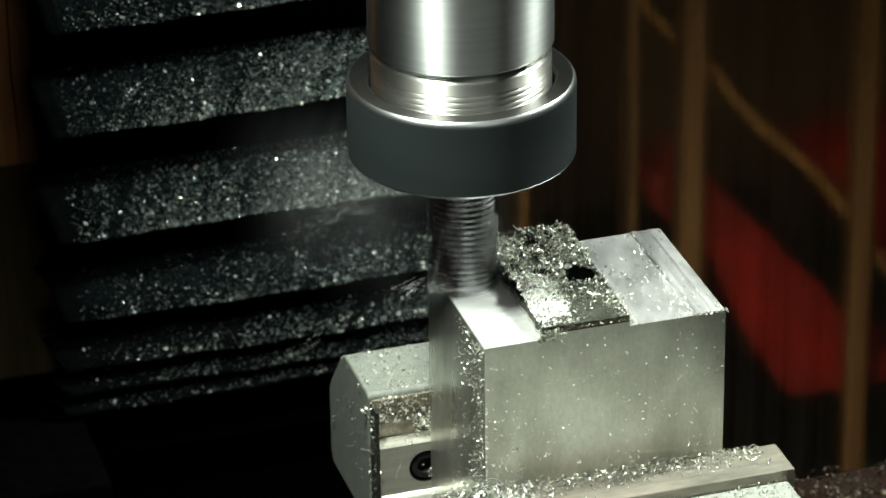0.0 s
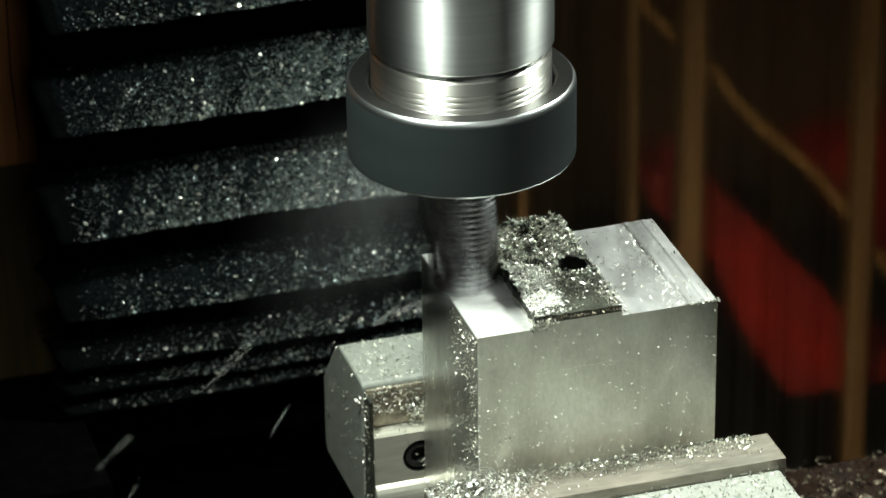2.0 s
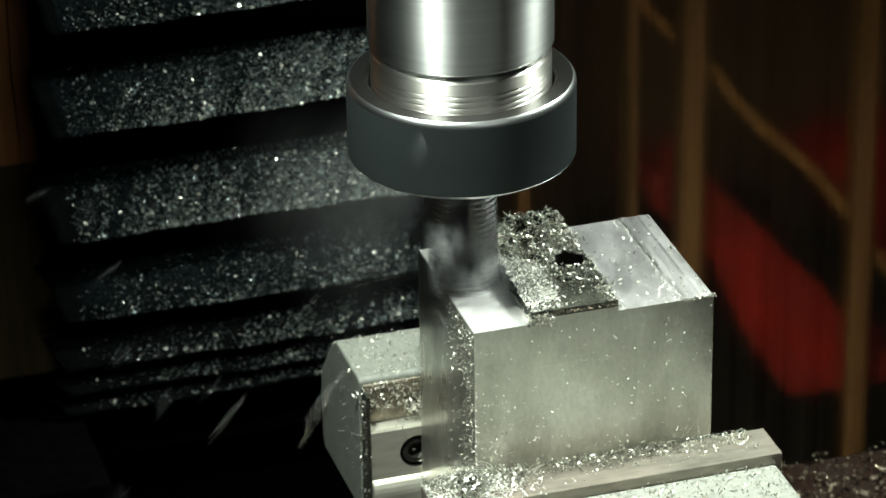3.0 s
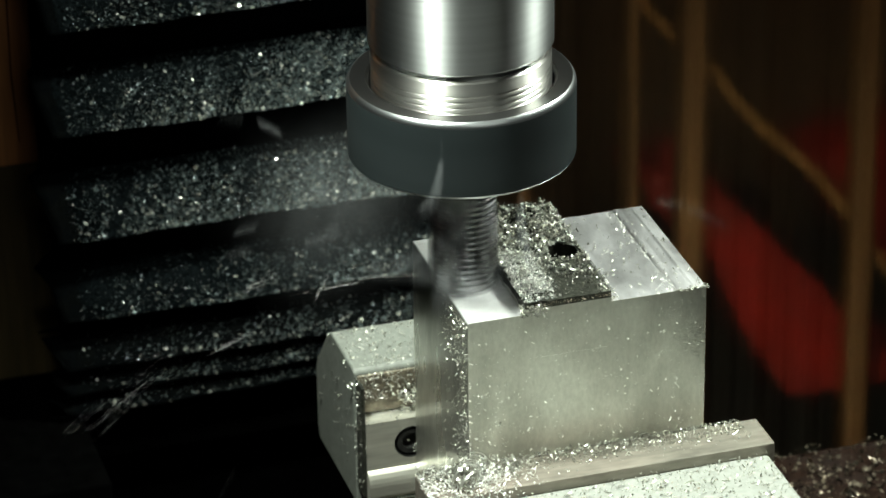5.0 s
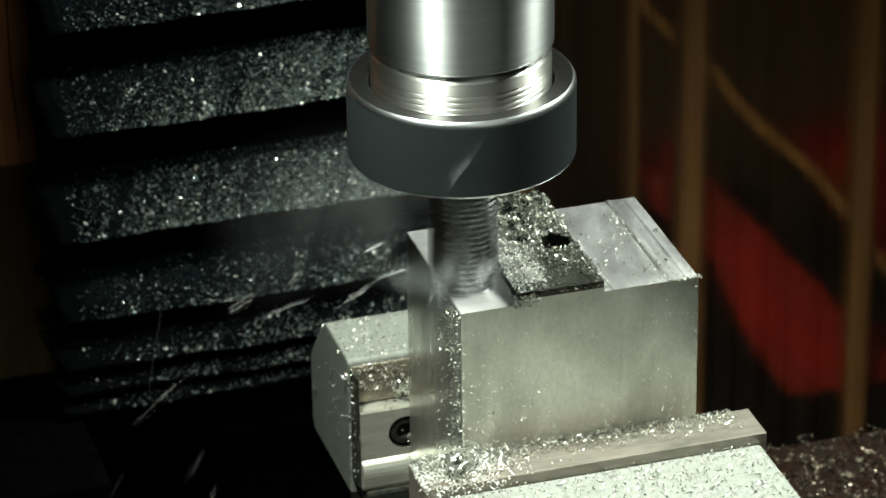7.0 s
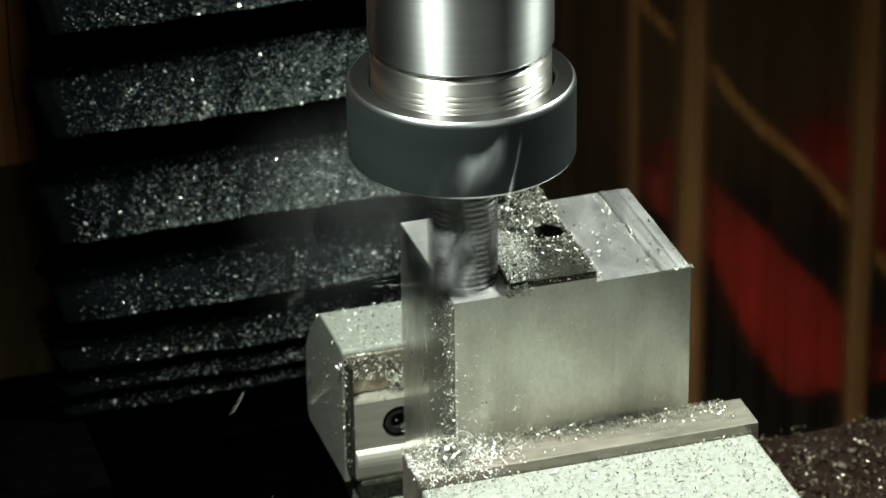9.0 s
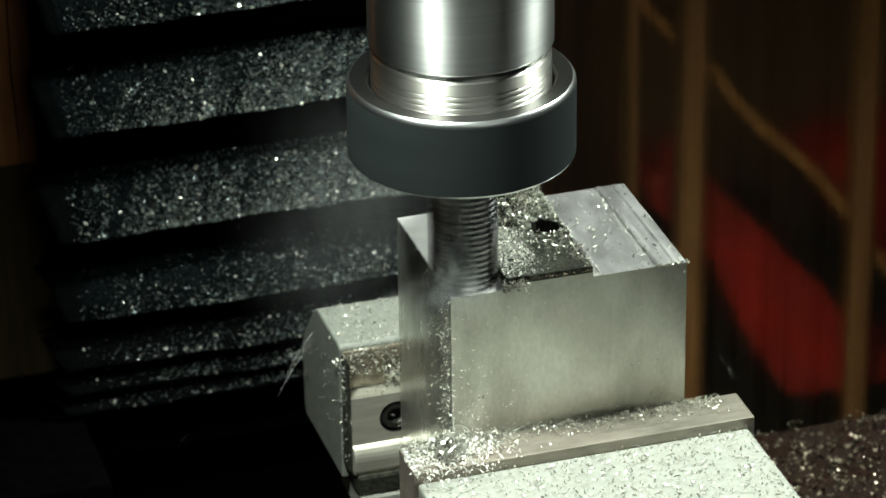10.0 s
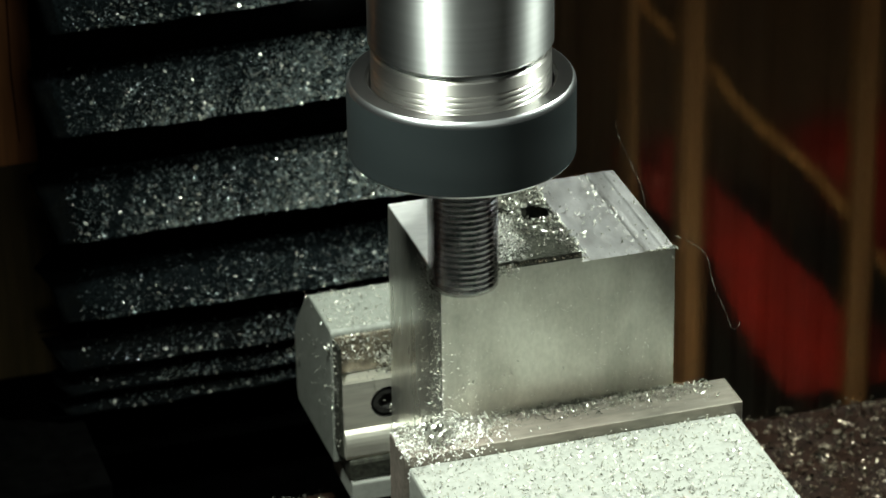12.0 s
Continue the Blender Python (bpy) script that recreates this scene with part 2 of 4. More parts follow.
def flakes(name, centres, sizes, mat, parent=None, label="", category="", flat=0.0, long=2.2, curl=1.6, seed=1, width=(0.18, 0.5), m=4):
    """Loose curled cutting chips, each a bent strip of its own, in one heap."""
    rng = np.random.default_rng(seed)
    k = len(centres)
    c, s = np.asarray(centres, float) * MM, np.asarray(sizes, float)[:, None, None] * MM
    ln, cu = rng.uniform(0.6, long, k)[:, None], rng.uniform(0.3, curl, k)[:, None]
    u = np.linspace(-0.5, 0.5, m)[None, :]
    ang = u * cu * 2
    px, pz = np.sin(ang) * ln / (cu * 2), (1 - np.cos(ang)) * ln / (cu * 2)
    w = rng.uniform(*width, k)[:, None] * np.ones((1, m))
    tw = rng.uniform(-0.3, 0.3, k)[:, None] * u
    base = np.stack([np.concatenate([px, px], 1), np.concatenate([-w + tw, w + tw], 1), np.concatenate([pz, pz + tw], 1)], 2)
    q = rng.normal(size=(k, 4)) * np.array([1.0, 1 - flat * 0.92, 1 - flat * 0.92, 1.0])
    q /= np.linalg.norm(q, axis=1, keepdims=True)
    a, b, cc, d = q.T
    rot = np.stack([np.stack([1 - 2 * (cc * cc + d * d), 2 * (b * cc - d * a), 2 * (b * d + cc * a)], 1),
                    np.stack([2 * (b * cc + d * a), 1 - 2 * (b * b + d * d), 2 * (cc * d - b * a)], 1),
                    np.stack([2 * (b * d - cc * a), 2 * (cc * d + b * a), 1 - 2 * (b * b + cc * cc)], 1)], 1)
    v = np.einsum("kij,knj->kni", rot, base * s) + c[:, None, :]
    quad = np.array([[i, i + 1, m + i + 1, m + i] for i in range(m - 1)])
    faces = (quad[None] + 2 * m * np.arange(k)[:, None, None]).reshape(-1, 4)
    me = bpy.data.meshes.new(name)
    me.from_pydata(v.reshape(-1, 3).tolist(), [], faces.tolist())
    me.materials.append(mat)
    ob = new(name, me)
    ob.parent = parent
    return tagged(ob, label, category, kind="stuff")


# ---- closed dark workshop round the machine ----
solid("floor", box(-800, 800, -1340, 640, -460, -420, 0), BLACK, "dark floor of the machine's chip pan", kind="structure")
solid("ceiling", box(-800, 800, -1340, 640, 1150, 1190, 0), BLACK, "dark ceiling over the machine", kind="structure")
solid("wall_back", box(-760, 760, 560, 600, -420, 1150, 0), BOARD, "dark brown board behind the machine", kind="structure")
solid("wall_front", box(-760, 760, -1340, -1300, -420, 1150, 0), BLACK, "dark wall behind the viewer", kind="structure")
solid("wall_left", box(-800, -760, -1340, 600, -420, 1150, 0), BLACK, "dark side wall of the workshop", kind="structure")
solid("wall_right", box(760, 800, -1340, 600, -420, 1150, 0), BLACK, "dark side wall of the workshop", kind="structure")


# ---- machine column with folded way cover ----
def way_cover():
    column = thing("machine_column", "black painted iron column of the milling machine", "machine column")
    part("casting", box(-78, 48, 186, 380, -420, 560, 4), BLACK, column)
    cover = thing("way_cover", "black folded rubber way cover littered with aluminium chips", "bellows")
    ridge = [254, 217, 180.5, 144.5, 109, 71.8, 42.6, 25.0, 16.2, 9.4, 3.0]
    depth = [14, 14, 14, 14, 14, 14.4, 13.5, 9, 6, 5, 4]
    rng = random.Random(4)
    pts, size, dull, dull_size = [], [], [], []
    rg = np.random.default_rng(8)
    x0, x1, nx = -84.0, 50.0, 60
    for i in range(len(ridge) - 1):
        zr, zl = ridge[i], ridge[i + 1]
        zt = zr + (ridge[i - 1] - zr) / 2 if i else zr + 18
        zb = (zr + zl) / 2
        dp = depth[i]
        # valley, upper slope, rounded ridge, lower slope, valley
        prof = [(dp, zt), (dp * 0.62, zt - (zt - zr) * 0.36), (dp * 0.27, zt - (zt - zr) * 0.70), (dp * 0.05, zr + 0.9), (0, zr), (dp * 0.06, zr - 0.7),
                (dp * 0.5, zr - (zr - zb) * 0.52), (dp, zb)]
        bm = bmesh.new()
        grid = []
        ph = rng.uniform(0, 6)
        ring = [(y, z) for y, z in prof] + [(y + 1.2, z) for y, z in reversed(prof)]
        for k in range(nx + 1):
            x = x0 + (x1 - x0) * k / nx
            wob = 0.5 * math.sin(x * 0.05 + ph) + 0.35 * math.sin(x * 0.19 + 2 * ph)
            # the end of each fold runs out to a ragged tip in the valley
            tip = max(0.0, 1 - k / 5.0)
            rag = [tip * (-(2.0 if i < 2 else 0.3) - 6.2 * min(1.0, y / dp) * (0.75 + 0.25 * math.sin(7.3 * i + 1.9 * z)) - 0.5 * math.sin(z * 1.7 + i)) for y, z in ring]
            grid.append([bm.verts.new(Vector((x + rag[j], 160 + y + wob * (1 - y / 20) * 0.6, z + wob * (0.5 if 0 < j % 15 < 7 else 0))) * MM) for j, (y, z) in enumerate(ring)])
        for a, b in zip(grid, grid[1:]):
            for j in range(len(ring)):
                i2 = (j + 1) % len(ring)
                f = bm.faces.new((a[j], b[j], b[i2], a[i2]))
                f.smooth = j not in (7, 15)
                f.material_index = 1 if j < 4 and i < 7 and a[0].co.x > (x0 + 1) * MM else 0
        bm.faces.new(grid[0])
        bm.faces.new(grid[-1])
        bmesh.ops.recalc_face_normals(bm, faces=bm.faces)
        part("fold", bm, (RUBBER, DUSTY), cover)
        # chips lie on the upper slope, thicker towards the ridge
        area = (zt - zr) * 1.3 * (x1 - x0)
        for dense, p_, s_, lo, hi, hug in ((0.30, pts, size, 0.26, 1.0, 2.4), (2.8, dull, dull_size, 0.20, 0.64, 1.5)):
            m = int(area * dense * (0.4 if i < 3 else 0.8 if i == 3 else 1.8 if i < 6 else 0.7))
            t = rg.beta(hug * (1.35 if i < 4 else 1.0), 0.85, m)
            xs = x0 + 4 + (x1 - x0 - 4) * rg.beta(1.45, 0.9, m)
            if i in (3, 4, 5):
                # most of the spray lands behind the cutter
                more = int(m * 0.35)
                xs = np.concatenate([xs, x1 - 75 * rg.beta(1.2, 2.2, more)])
                t, m = np.concatenate([t, rg.beta(1.4, 1.1, more)]), m + more
            # the litter lies in drifts
            drift = 0.5 + 0.28 * np.sin(xs * 0.16 + 3 * ph + t * 2) + 0.22 * np.sin(xs * 0.43 - ph + 5 * t) + 0.2 * np.sin(xs * 0.9 + t * 9)
            keep = rg.random(m) < drift + 0.3
            xs, t, m = xs[keep], t[keep], int(keep.sum())
            wob = 0.5 * np.sin(xs * 0.05 + ph) + 0.35 * np.sin(xs * 0.19 + 2 * ph)
            off, ln = 0.35 + 0.35 * rg.random(m), math.hypot(dp, zt - zr)
            pos = np.stack([xs, 160 + dp * (1 - t) + 0.6 * wob * (1 - dp * (1 - t) / 20) - off * (zt - zr) / ln, zt + (zr - zt) * t + 0.5 * wob + off * dp / ln], 1)
            p_.extend(pos.tolist())
            s_.extend((lo + (hi - lo) * rg.random(m) ** 2.5).tolist())
    flakes("chip_litter", pts, size, CHIP, cover, "bright aluminium chips on the folds", seed=3, width=(0.2, 0.5))
    flakes("chip_dust", dull, dull_size, CHIP_DULL, cover, "fine grey aluminium swarf dust on the folds", seed=4)
    # the cover's end frame
    part("end_flange", box(-92, 54, 172, 186, -16, 2, 1), BLACK, cover)


way_cover()


# ---- boards beside the column and things behind it ----
def background():
    post = thing("wooden_post", "red-brown wooden post with a darker lower half", "post")
    part("upper_board", box(-150, -83.6, 192, 212, 86, 420, 1), WOOD, post)
    # the lower board is darker and more olive than the upper
    part("lower_board", box(-150, -80, 194, 212, 7, 86, 1), WOOD_DARK, post, "dark olive lower board")
    part("crack", prism([(-92.2, 420), (-91.6, 420), (-91.0, 240), (-90.2, 160), (-90.5, 120), (-89.5, 96), (-89.7, 94), (-90.9, 118), (-90.6, 150), (-91.6, 240)], 191.6, 192.4, "y"), BLACK, post, "dark split in the board")
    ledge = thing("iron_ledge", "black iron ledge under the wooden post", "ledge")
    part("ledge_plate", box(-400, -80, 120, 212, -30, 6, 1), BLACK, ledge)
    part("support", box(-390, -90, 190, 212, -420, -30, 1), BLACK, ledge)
    for x, w, y in ((138.5, 5, 374), (184.6, 4.5, 374), (207.2, 9.2, 372), (282.6, 8.6, 372), (330, 9, 372)):
        b = thing("batten", "vertical brown wooden batten of the enclosure frame", "batten", group="battens of the enclosure")
        part("board", box(x, x + w, y, y + 10, -420, 500, 0.8), BATTEN, b)
    # hose hanging across, seen slantwise
    bm = bmesh.new()
    path = [Vector(p) for p in ((165, 386, 66), (189.9, 385.6, 29.5), (195.9, 385.4, 19.6), (204.9, 385, 9.3), (213.9, 384.6, 0.4), (225.0, 384.3, -10.6), (234.4, 384, -24.2), (244.8, 383.6, -36.7),
                               (257.3, 383.2, -48.6), (270.0, 382.8, -61.6), (283.1, 382.4, -79.2), (289, 382, -90.6), (310, 381.8, -118), (335, 381.5, -146))]
    rings = []
    for i, p in enumerate(path):
        d = (path[min(i + 1, len(path) - 1)] - path[max(i - 1, 0)]).normalized()
        s = d.cross(Vector((0, 1, 0))).normalized()
        u = s.cross(d)
        rings.append([bm.verts.new((p + (s * math.cos(a) + u * math.sin(a)) * 2.7) * MM) for a in [2 * math.pi * k / 12 for k in range(12)]])
    for a, b in zip(rings, rings[1:]):
        for k in range(12):
            bm.faces.new((a[k], a[(k + 1) % 12], b[(k + 1) % 12], b[k])).smooth = True
    bmesh.ops.recalc_face_normals(bm, faces=bm.faces)
    hose = thing("hose", "tan rubber hose hanging slantwise before the back wall", "hose")
    part("tube", bm, STRAP, hose)
    # red plastic body with a slanting flank
    can = thing("canister", "red plastic canister with sloping shoulder", "canister")
    part("body", prism([(196.3, -57.5), (202, -55.2), (212, -54.6), (224.6, -57.5), (235, -71.8), (245.4, -79.9), (260.5, -99.6), (277.7, -115.8), (288.9, -135.4), (294.5, -146.6), (312, -155), (352, -157), (354, -165), (263, -165), (258, -157), (245.7, -138.1), (235.1, -114.9), (225.4, -93.6), (212.1, -79.7), (199.6, -67.4)], 388, 426, "y", 2.0), RED, can)
    part("cap", lathe([(0, 6), (5, 6), (5.6, 5), (5.6, 0), (0, 0)], 24), RED, can).matrix_local = pose(0.214, 0.407, -0.0545)
    can2 = thing("canister", "red plastic canister with sloping shoulder", "canister")
    part("body", prism([(288, -84), (291, -79.5), (297, -78), (321.6, -74.7), (390, -74), (390, -165), (356, -165), (345, -140), (332.7, -133.3), (324, -126.4), (310.9, -116), (300, -103.4), (291.9, -94.1)], 430, 470, "y", 2.0), RED, can2)
    # cloudy plastic sheet hanging before the back of the enclosure
    bm = bmesh.new()
    front, back = [], []
    for k in range(401):
        x = 70 + 330 * k / 400
        y = 352 + 1.6 * math.sin(x * 0.21) + 0.9 * math.sin(x * 0.53 + 1) + 0.30 * math.sin(x * 1.37 + 2)
        front.append((bm.verts.new(Vector((x, y, -400)) * MM), bm.verts.new(Vector((x, y, 480)) * MM)))
        back.append((bm.verts.new(Vector((x, y + 0.5, -400)) * MM), bm.verts.new(Vector((x, y + 0.5, 480)) * MM)))
    for row in (front, back):
        for p, q in zip(row, row[1:]):
            bm.faces.new((p[0], q[0], q[1], p[1])).smooth = True
    for e in (0, -1):
        bm.faces.new((front[e][0], front[e][1], back[e][1], back[e][0]))
    for z in (0, 1):
        for (p, q), (r, t) in zip(zip(front, front[1:]), zip(back, back[1:])):
            bm.faces.new((p[z], q[z], t[z], r[z]))
    bmesh.ops.recalc_face_normals(bm, faces=bm.faces)
    sheet = thing("plastic_curtain", "cloudy clear plastic sheet hanging in vertical folds", "curtain")
    part("sheet", bm, CLOUDY, sheet).visible_shadow = False
    rack = thing("shelf", "dark shelf carrying the red canisters", "shelf")
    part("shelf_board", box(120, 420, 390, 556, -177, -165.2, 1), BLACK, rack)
    # black panels added to hide the brown wall beside and below the canisters
    part("blackout_back", box(122, 266, 428, 432, -165, -84, 1), BLACK, rack)
    part("blackout_front", box(122, 420, 392, 398, -419, -177.4, 1), BLACK, rack)


background()


# ---- the moving table, vise and workpiece ----
def table():
    t = thing("machine_table", "brown oily machine table strewn with chips", "machine table")
    bm = box(-260, 420, -190, 63, -34, 0, 1.5)
    part("top", bm, RUST, t)
    part("saddle", box(-120, 260, -180, 50, -110, -34.5, 3), BLACK, t)
    rg = np.random.default_rng(21)
    n = 6500
    pos = np.stack([rg.uniform(79, 235, n), rg.uniform(-60, 62.5, n), 0.2 + 3.4 * rg.random(n) ** 2], 1)
    flakes("chip_litter", pos, 0.45 + 1.3 * rg.random(n) ** 2, CHIP_WARM, t, "thick litter of brownish aluminium chips", seed=6, flat=0.4)
    n = 1500
    pos = np.stack([rg.uniform(-80, -16, n), rg.uniform(30, 62.5, n), 0.2 + 1.5 * rg.random(n) ** 2], 1)
    flakes("chip_litter", pos, 0.35 + 0.7 * rg.random(n) ** 2, CHIP, t, seed=7, flat=0.4)
    return t


def plate_with_holes(outline, holes, z0, z1, zm=None, flush=None):
    """A flat piece with round blind holes, in millimetres."""
    bm = bmesh.new()
    edges, loops = [], []
    for ring in [outline] + [[(cx + r * math.cos(2 * math.pi * k / 28), cy + r * math.sin(2 * math.pi * k / 28)) for k in range(28)] for cx, cy, r in holes]:
        vs = [bm.verts.new(Vector((x, y, z1)) * MM) for x, y in ring]
        edges += [bm.edges.new((a, b)) for a, b in zip(vs, vs[1:] + vs[:1])]
        loops.append(vs)
    bmesh.ops.triangle_fill(bm, edges=edges, use_beauty=True)
    bands, outer = [], []
    for k, vs in enumerate(loops):
        if zm is not None and k == 0:
            mid = [bm.verts.new((v.co.x, flush * MM if flush is not None and v.co.y < (flush + 1.0) * MM else v.co.y, zm * MM)) for v in vs]
            bands = [bm.faces.new((vs[i], vs[(i + 1) % len(vs)], mid[(i + 1) % len(vs)], mid[i])) for i in range(len(vs))]
            vs = mid
        low = [bm.verts.new((v.co.x, v.co.y, z0 * MM)) for v in vs]
        for i in range(len(vs)):
            j = (i + 1) % len(vs)
            f = bm.faces.new((vs[i], vs[j], low[j], low[i]))
            if k == 0:
                outer.append(f)
        bm.faces.new(low)
    bmesh.ops.recalc_face_normals(bm, faces=bm.faces)
    # hole walls and floors take the dark third material as painted recess shade
    for f in bm.faces:
        if f.calc_center_median().z < z1 * MM - 0.001:
            f.material_index = 2
    for f in outer:
        f.material_index = 1
    # upper edge band keeps the top's colour: rough skin plus painted shade
    for f in bands:
        f.material_index = 0
    return bm


def vise():
    v = thing("machine_vise", "light grey machine vise with steel jaws and chips", "vise")
    # near jaw
    part("near_jaw", prism([(-54.4, 40), (-54.4, 76.2), (-122, 76.2), (-126, 73), (-126, 40)], -21.5, 77.4, "x", 1.0), PAINT, v)
    part("near_jaw_plate", box(-22.5, 79.4, -54.2, -39.7, 34, 79.3, 0.2, 1), JAW_BROWN, v, "tarnished brownish steel jaw plate")
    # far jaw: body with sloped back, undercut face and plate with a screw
    part("far_jaw", prism([(22.2, 34.8), (22.2, 79.2), (23.2, 80.2), (46.5, 80.2), (50, 78.5), (63.0, 63.5), (65.2, 60), (65.2, 38), (63, 34.8)], -22.6, 77.5, "x", 0.6), PAINT_DIM, v, "far jaw in the vise's paint, darkened for weaker light")
    part("far_jaw_face", box(-21.6, 77.0, 21.0, 22.0, 66, 78.4, 0.2), DIRTY, v, "oily dirty steel above the plate")
    bm = plate_with_holes([(-21.0, 49.6), (77.0, 49.6), (77.0, 65.4), (-21.0, 65.4)], [(-7.3, 57.3, 5.2), (62, 57.3, 5.2)], -21.8, -15.2)
    bm.transform(Matrix.Rotation(radians(90), 4, "X"))
    plate = part("far_jaw_plate", bm, (JAW, JAW, SCREW), v, "bright ground steel jaw plate")
    part("far_jaw_step", prism([(13.6, 40.2), (13.1, 41.4), (13.0, 44.8), (13.15, 46.0), (13.5, 47.2), (14.1, 48.4), (14.7, 49.1), (15.2, 49.5), (21.8, 49.5), (21.8, 40.2)], -21.0, 77.0, "x"), JAW, plate, "bright stepped edge of the plate")
    for x in (-7.3, 62):
        s = part("screw", lathe([(0, -3.0), (2.3, -3.0), (2.6, -0.5), (4.1, -0.5), (4.7, -1.1), (4.8, -6.5), (0, -6.5)], 32), SCREW, plate, "black socket head screw")
        s.matrix_local = pose(x * MM, 15.2 * MM, 57.3 * MM, 90, 0, 0)
    # dark strip in the gap beside the plate, dark block below it
    part("dark_joint", box(-22.1, -21.1, 15.6, 22.1, 40.4, 77.5, 0.2), SKIN, v, "dark strip filling the gap beside the jaw plate")
    part("jaw_foot", box(-20.4, 76, 12.6, 21.9, 33.0, 40.0, 1.2), SKIN, v, "dark foot under the plate")
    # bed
    # bed coloured black in place of the shade under the far jaw
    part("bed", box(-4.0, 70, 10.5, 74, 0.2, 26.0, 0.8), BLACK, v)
    part("slide_rail", box(-19.8, 76, 11.5, 34, 26.2, 32.8, 0.5), PAINT, v, "grey guide rail of the bed")
    part("guide_bar", box(8, 48, -122, 9.3, 0.2, 36, 0.8), JAW, v)
    part("near_base", box(-10, 66, -124, -60, 0.2, 39.8, 1.0), PAINT, v)
    return v


TOP = 124.7


def workpiece():
    w = thing("workpiece", "aluminium block clamped in the vise, its top being milled", "metal block")
    y0, y1 = -39.6, 12.84
    prof = [(-6.55, 42), (63.4, 42), (63.4, TOP - 0.2), (63.1, TOP + 0.1), (61.5, TOP + 0.16), (60.0, TOP + 0.30), (59.2, TOP + 0.16), (56.5, TOP + 0.20), (55.1, TOP + 0.42), (54.5, TOP + 0.36),
            (54.0, TOP), (38.2, TOP), (37.9, TOP + 0.25), (37.5, TOP), (35.0, TOP), (35.0, TOP - 14), (10.2, TOP - 14), (10.2, TOP), (-6.3, TOP), (-6.55, TOP - 0.25)]
    bm = prism(prof, y0, y1, "y")
    # top faces take the lighter milled metal, left faces the darker side metal
    for f in bm.faces:
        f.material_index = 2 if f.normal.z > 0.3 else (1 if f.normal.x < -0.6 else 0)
        # strip beside the cutter gets the paler metal with its painted glare
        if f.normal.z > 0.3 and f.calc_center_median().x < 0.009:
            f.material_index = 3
    part("block", bm, (ALU, ALU_SIDE, ALU_TOP, ALU_FRESH_LIT), w)
    rg = random.Random(3)
    left = [(9.9 + rg.uniform(-0.4, 0.4), y) for y in np.linspace(y1 - 0.1, y0 + 0.3, 24)]
    out = left + [(10.2 + 25 * k / 20, y0 + 0.02 + rg.choice((0.0, 0.1, 0.5, 0.9)) * rg.random()) for k in range(21)] + [(35.3, y0 + 0.3), (35.4, -20), (35.6, y1 - 0.02), (10, y1 - 0.02)]
    part("uncut_land", plate_with_holes(out, [(30.3, -12.6, 4.9), (18.2, -30.0, 2.8)], TOP - 14, TOP + 3.2, TOP + 1.3, y0 + 0.02), (SKIN, ALU, SKIN), w, "dirty uncut strip with drilled holes")
    return w


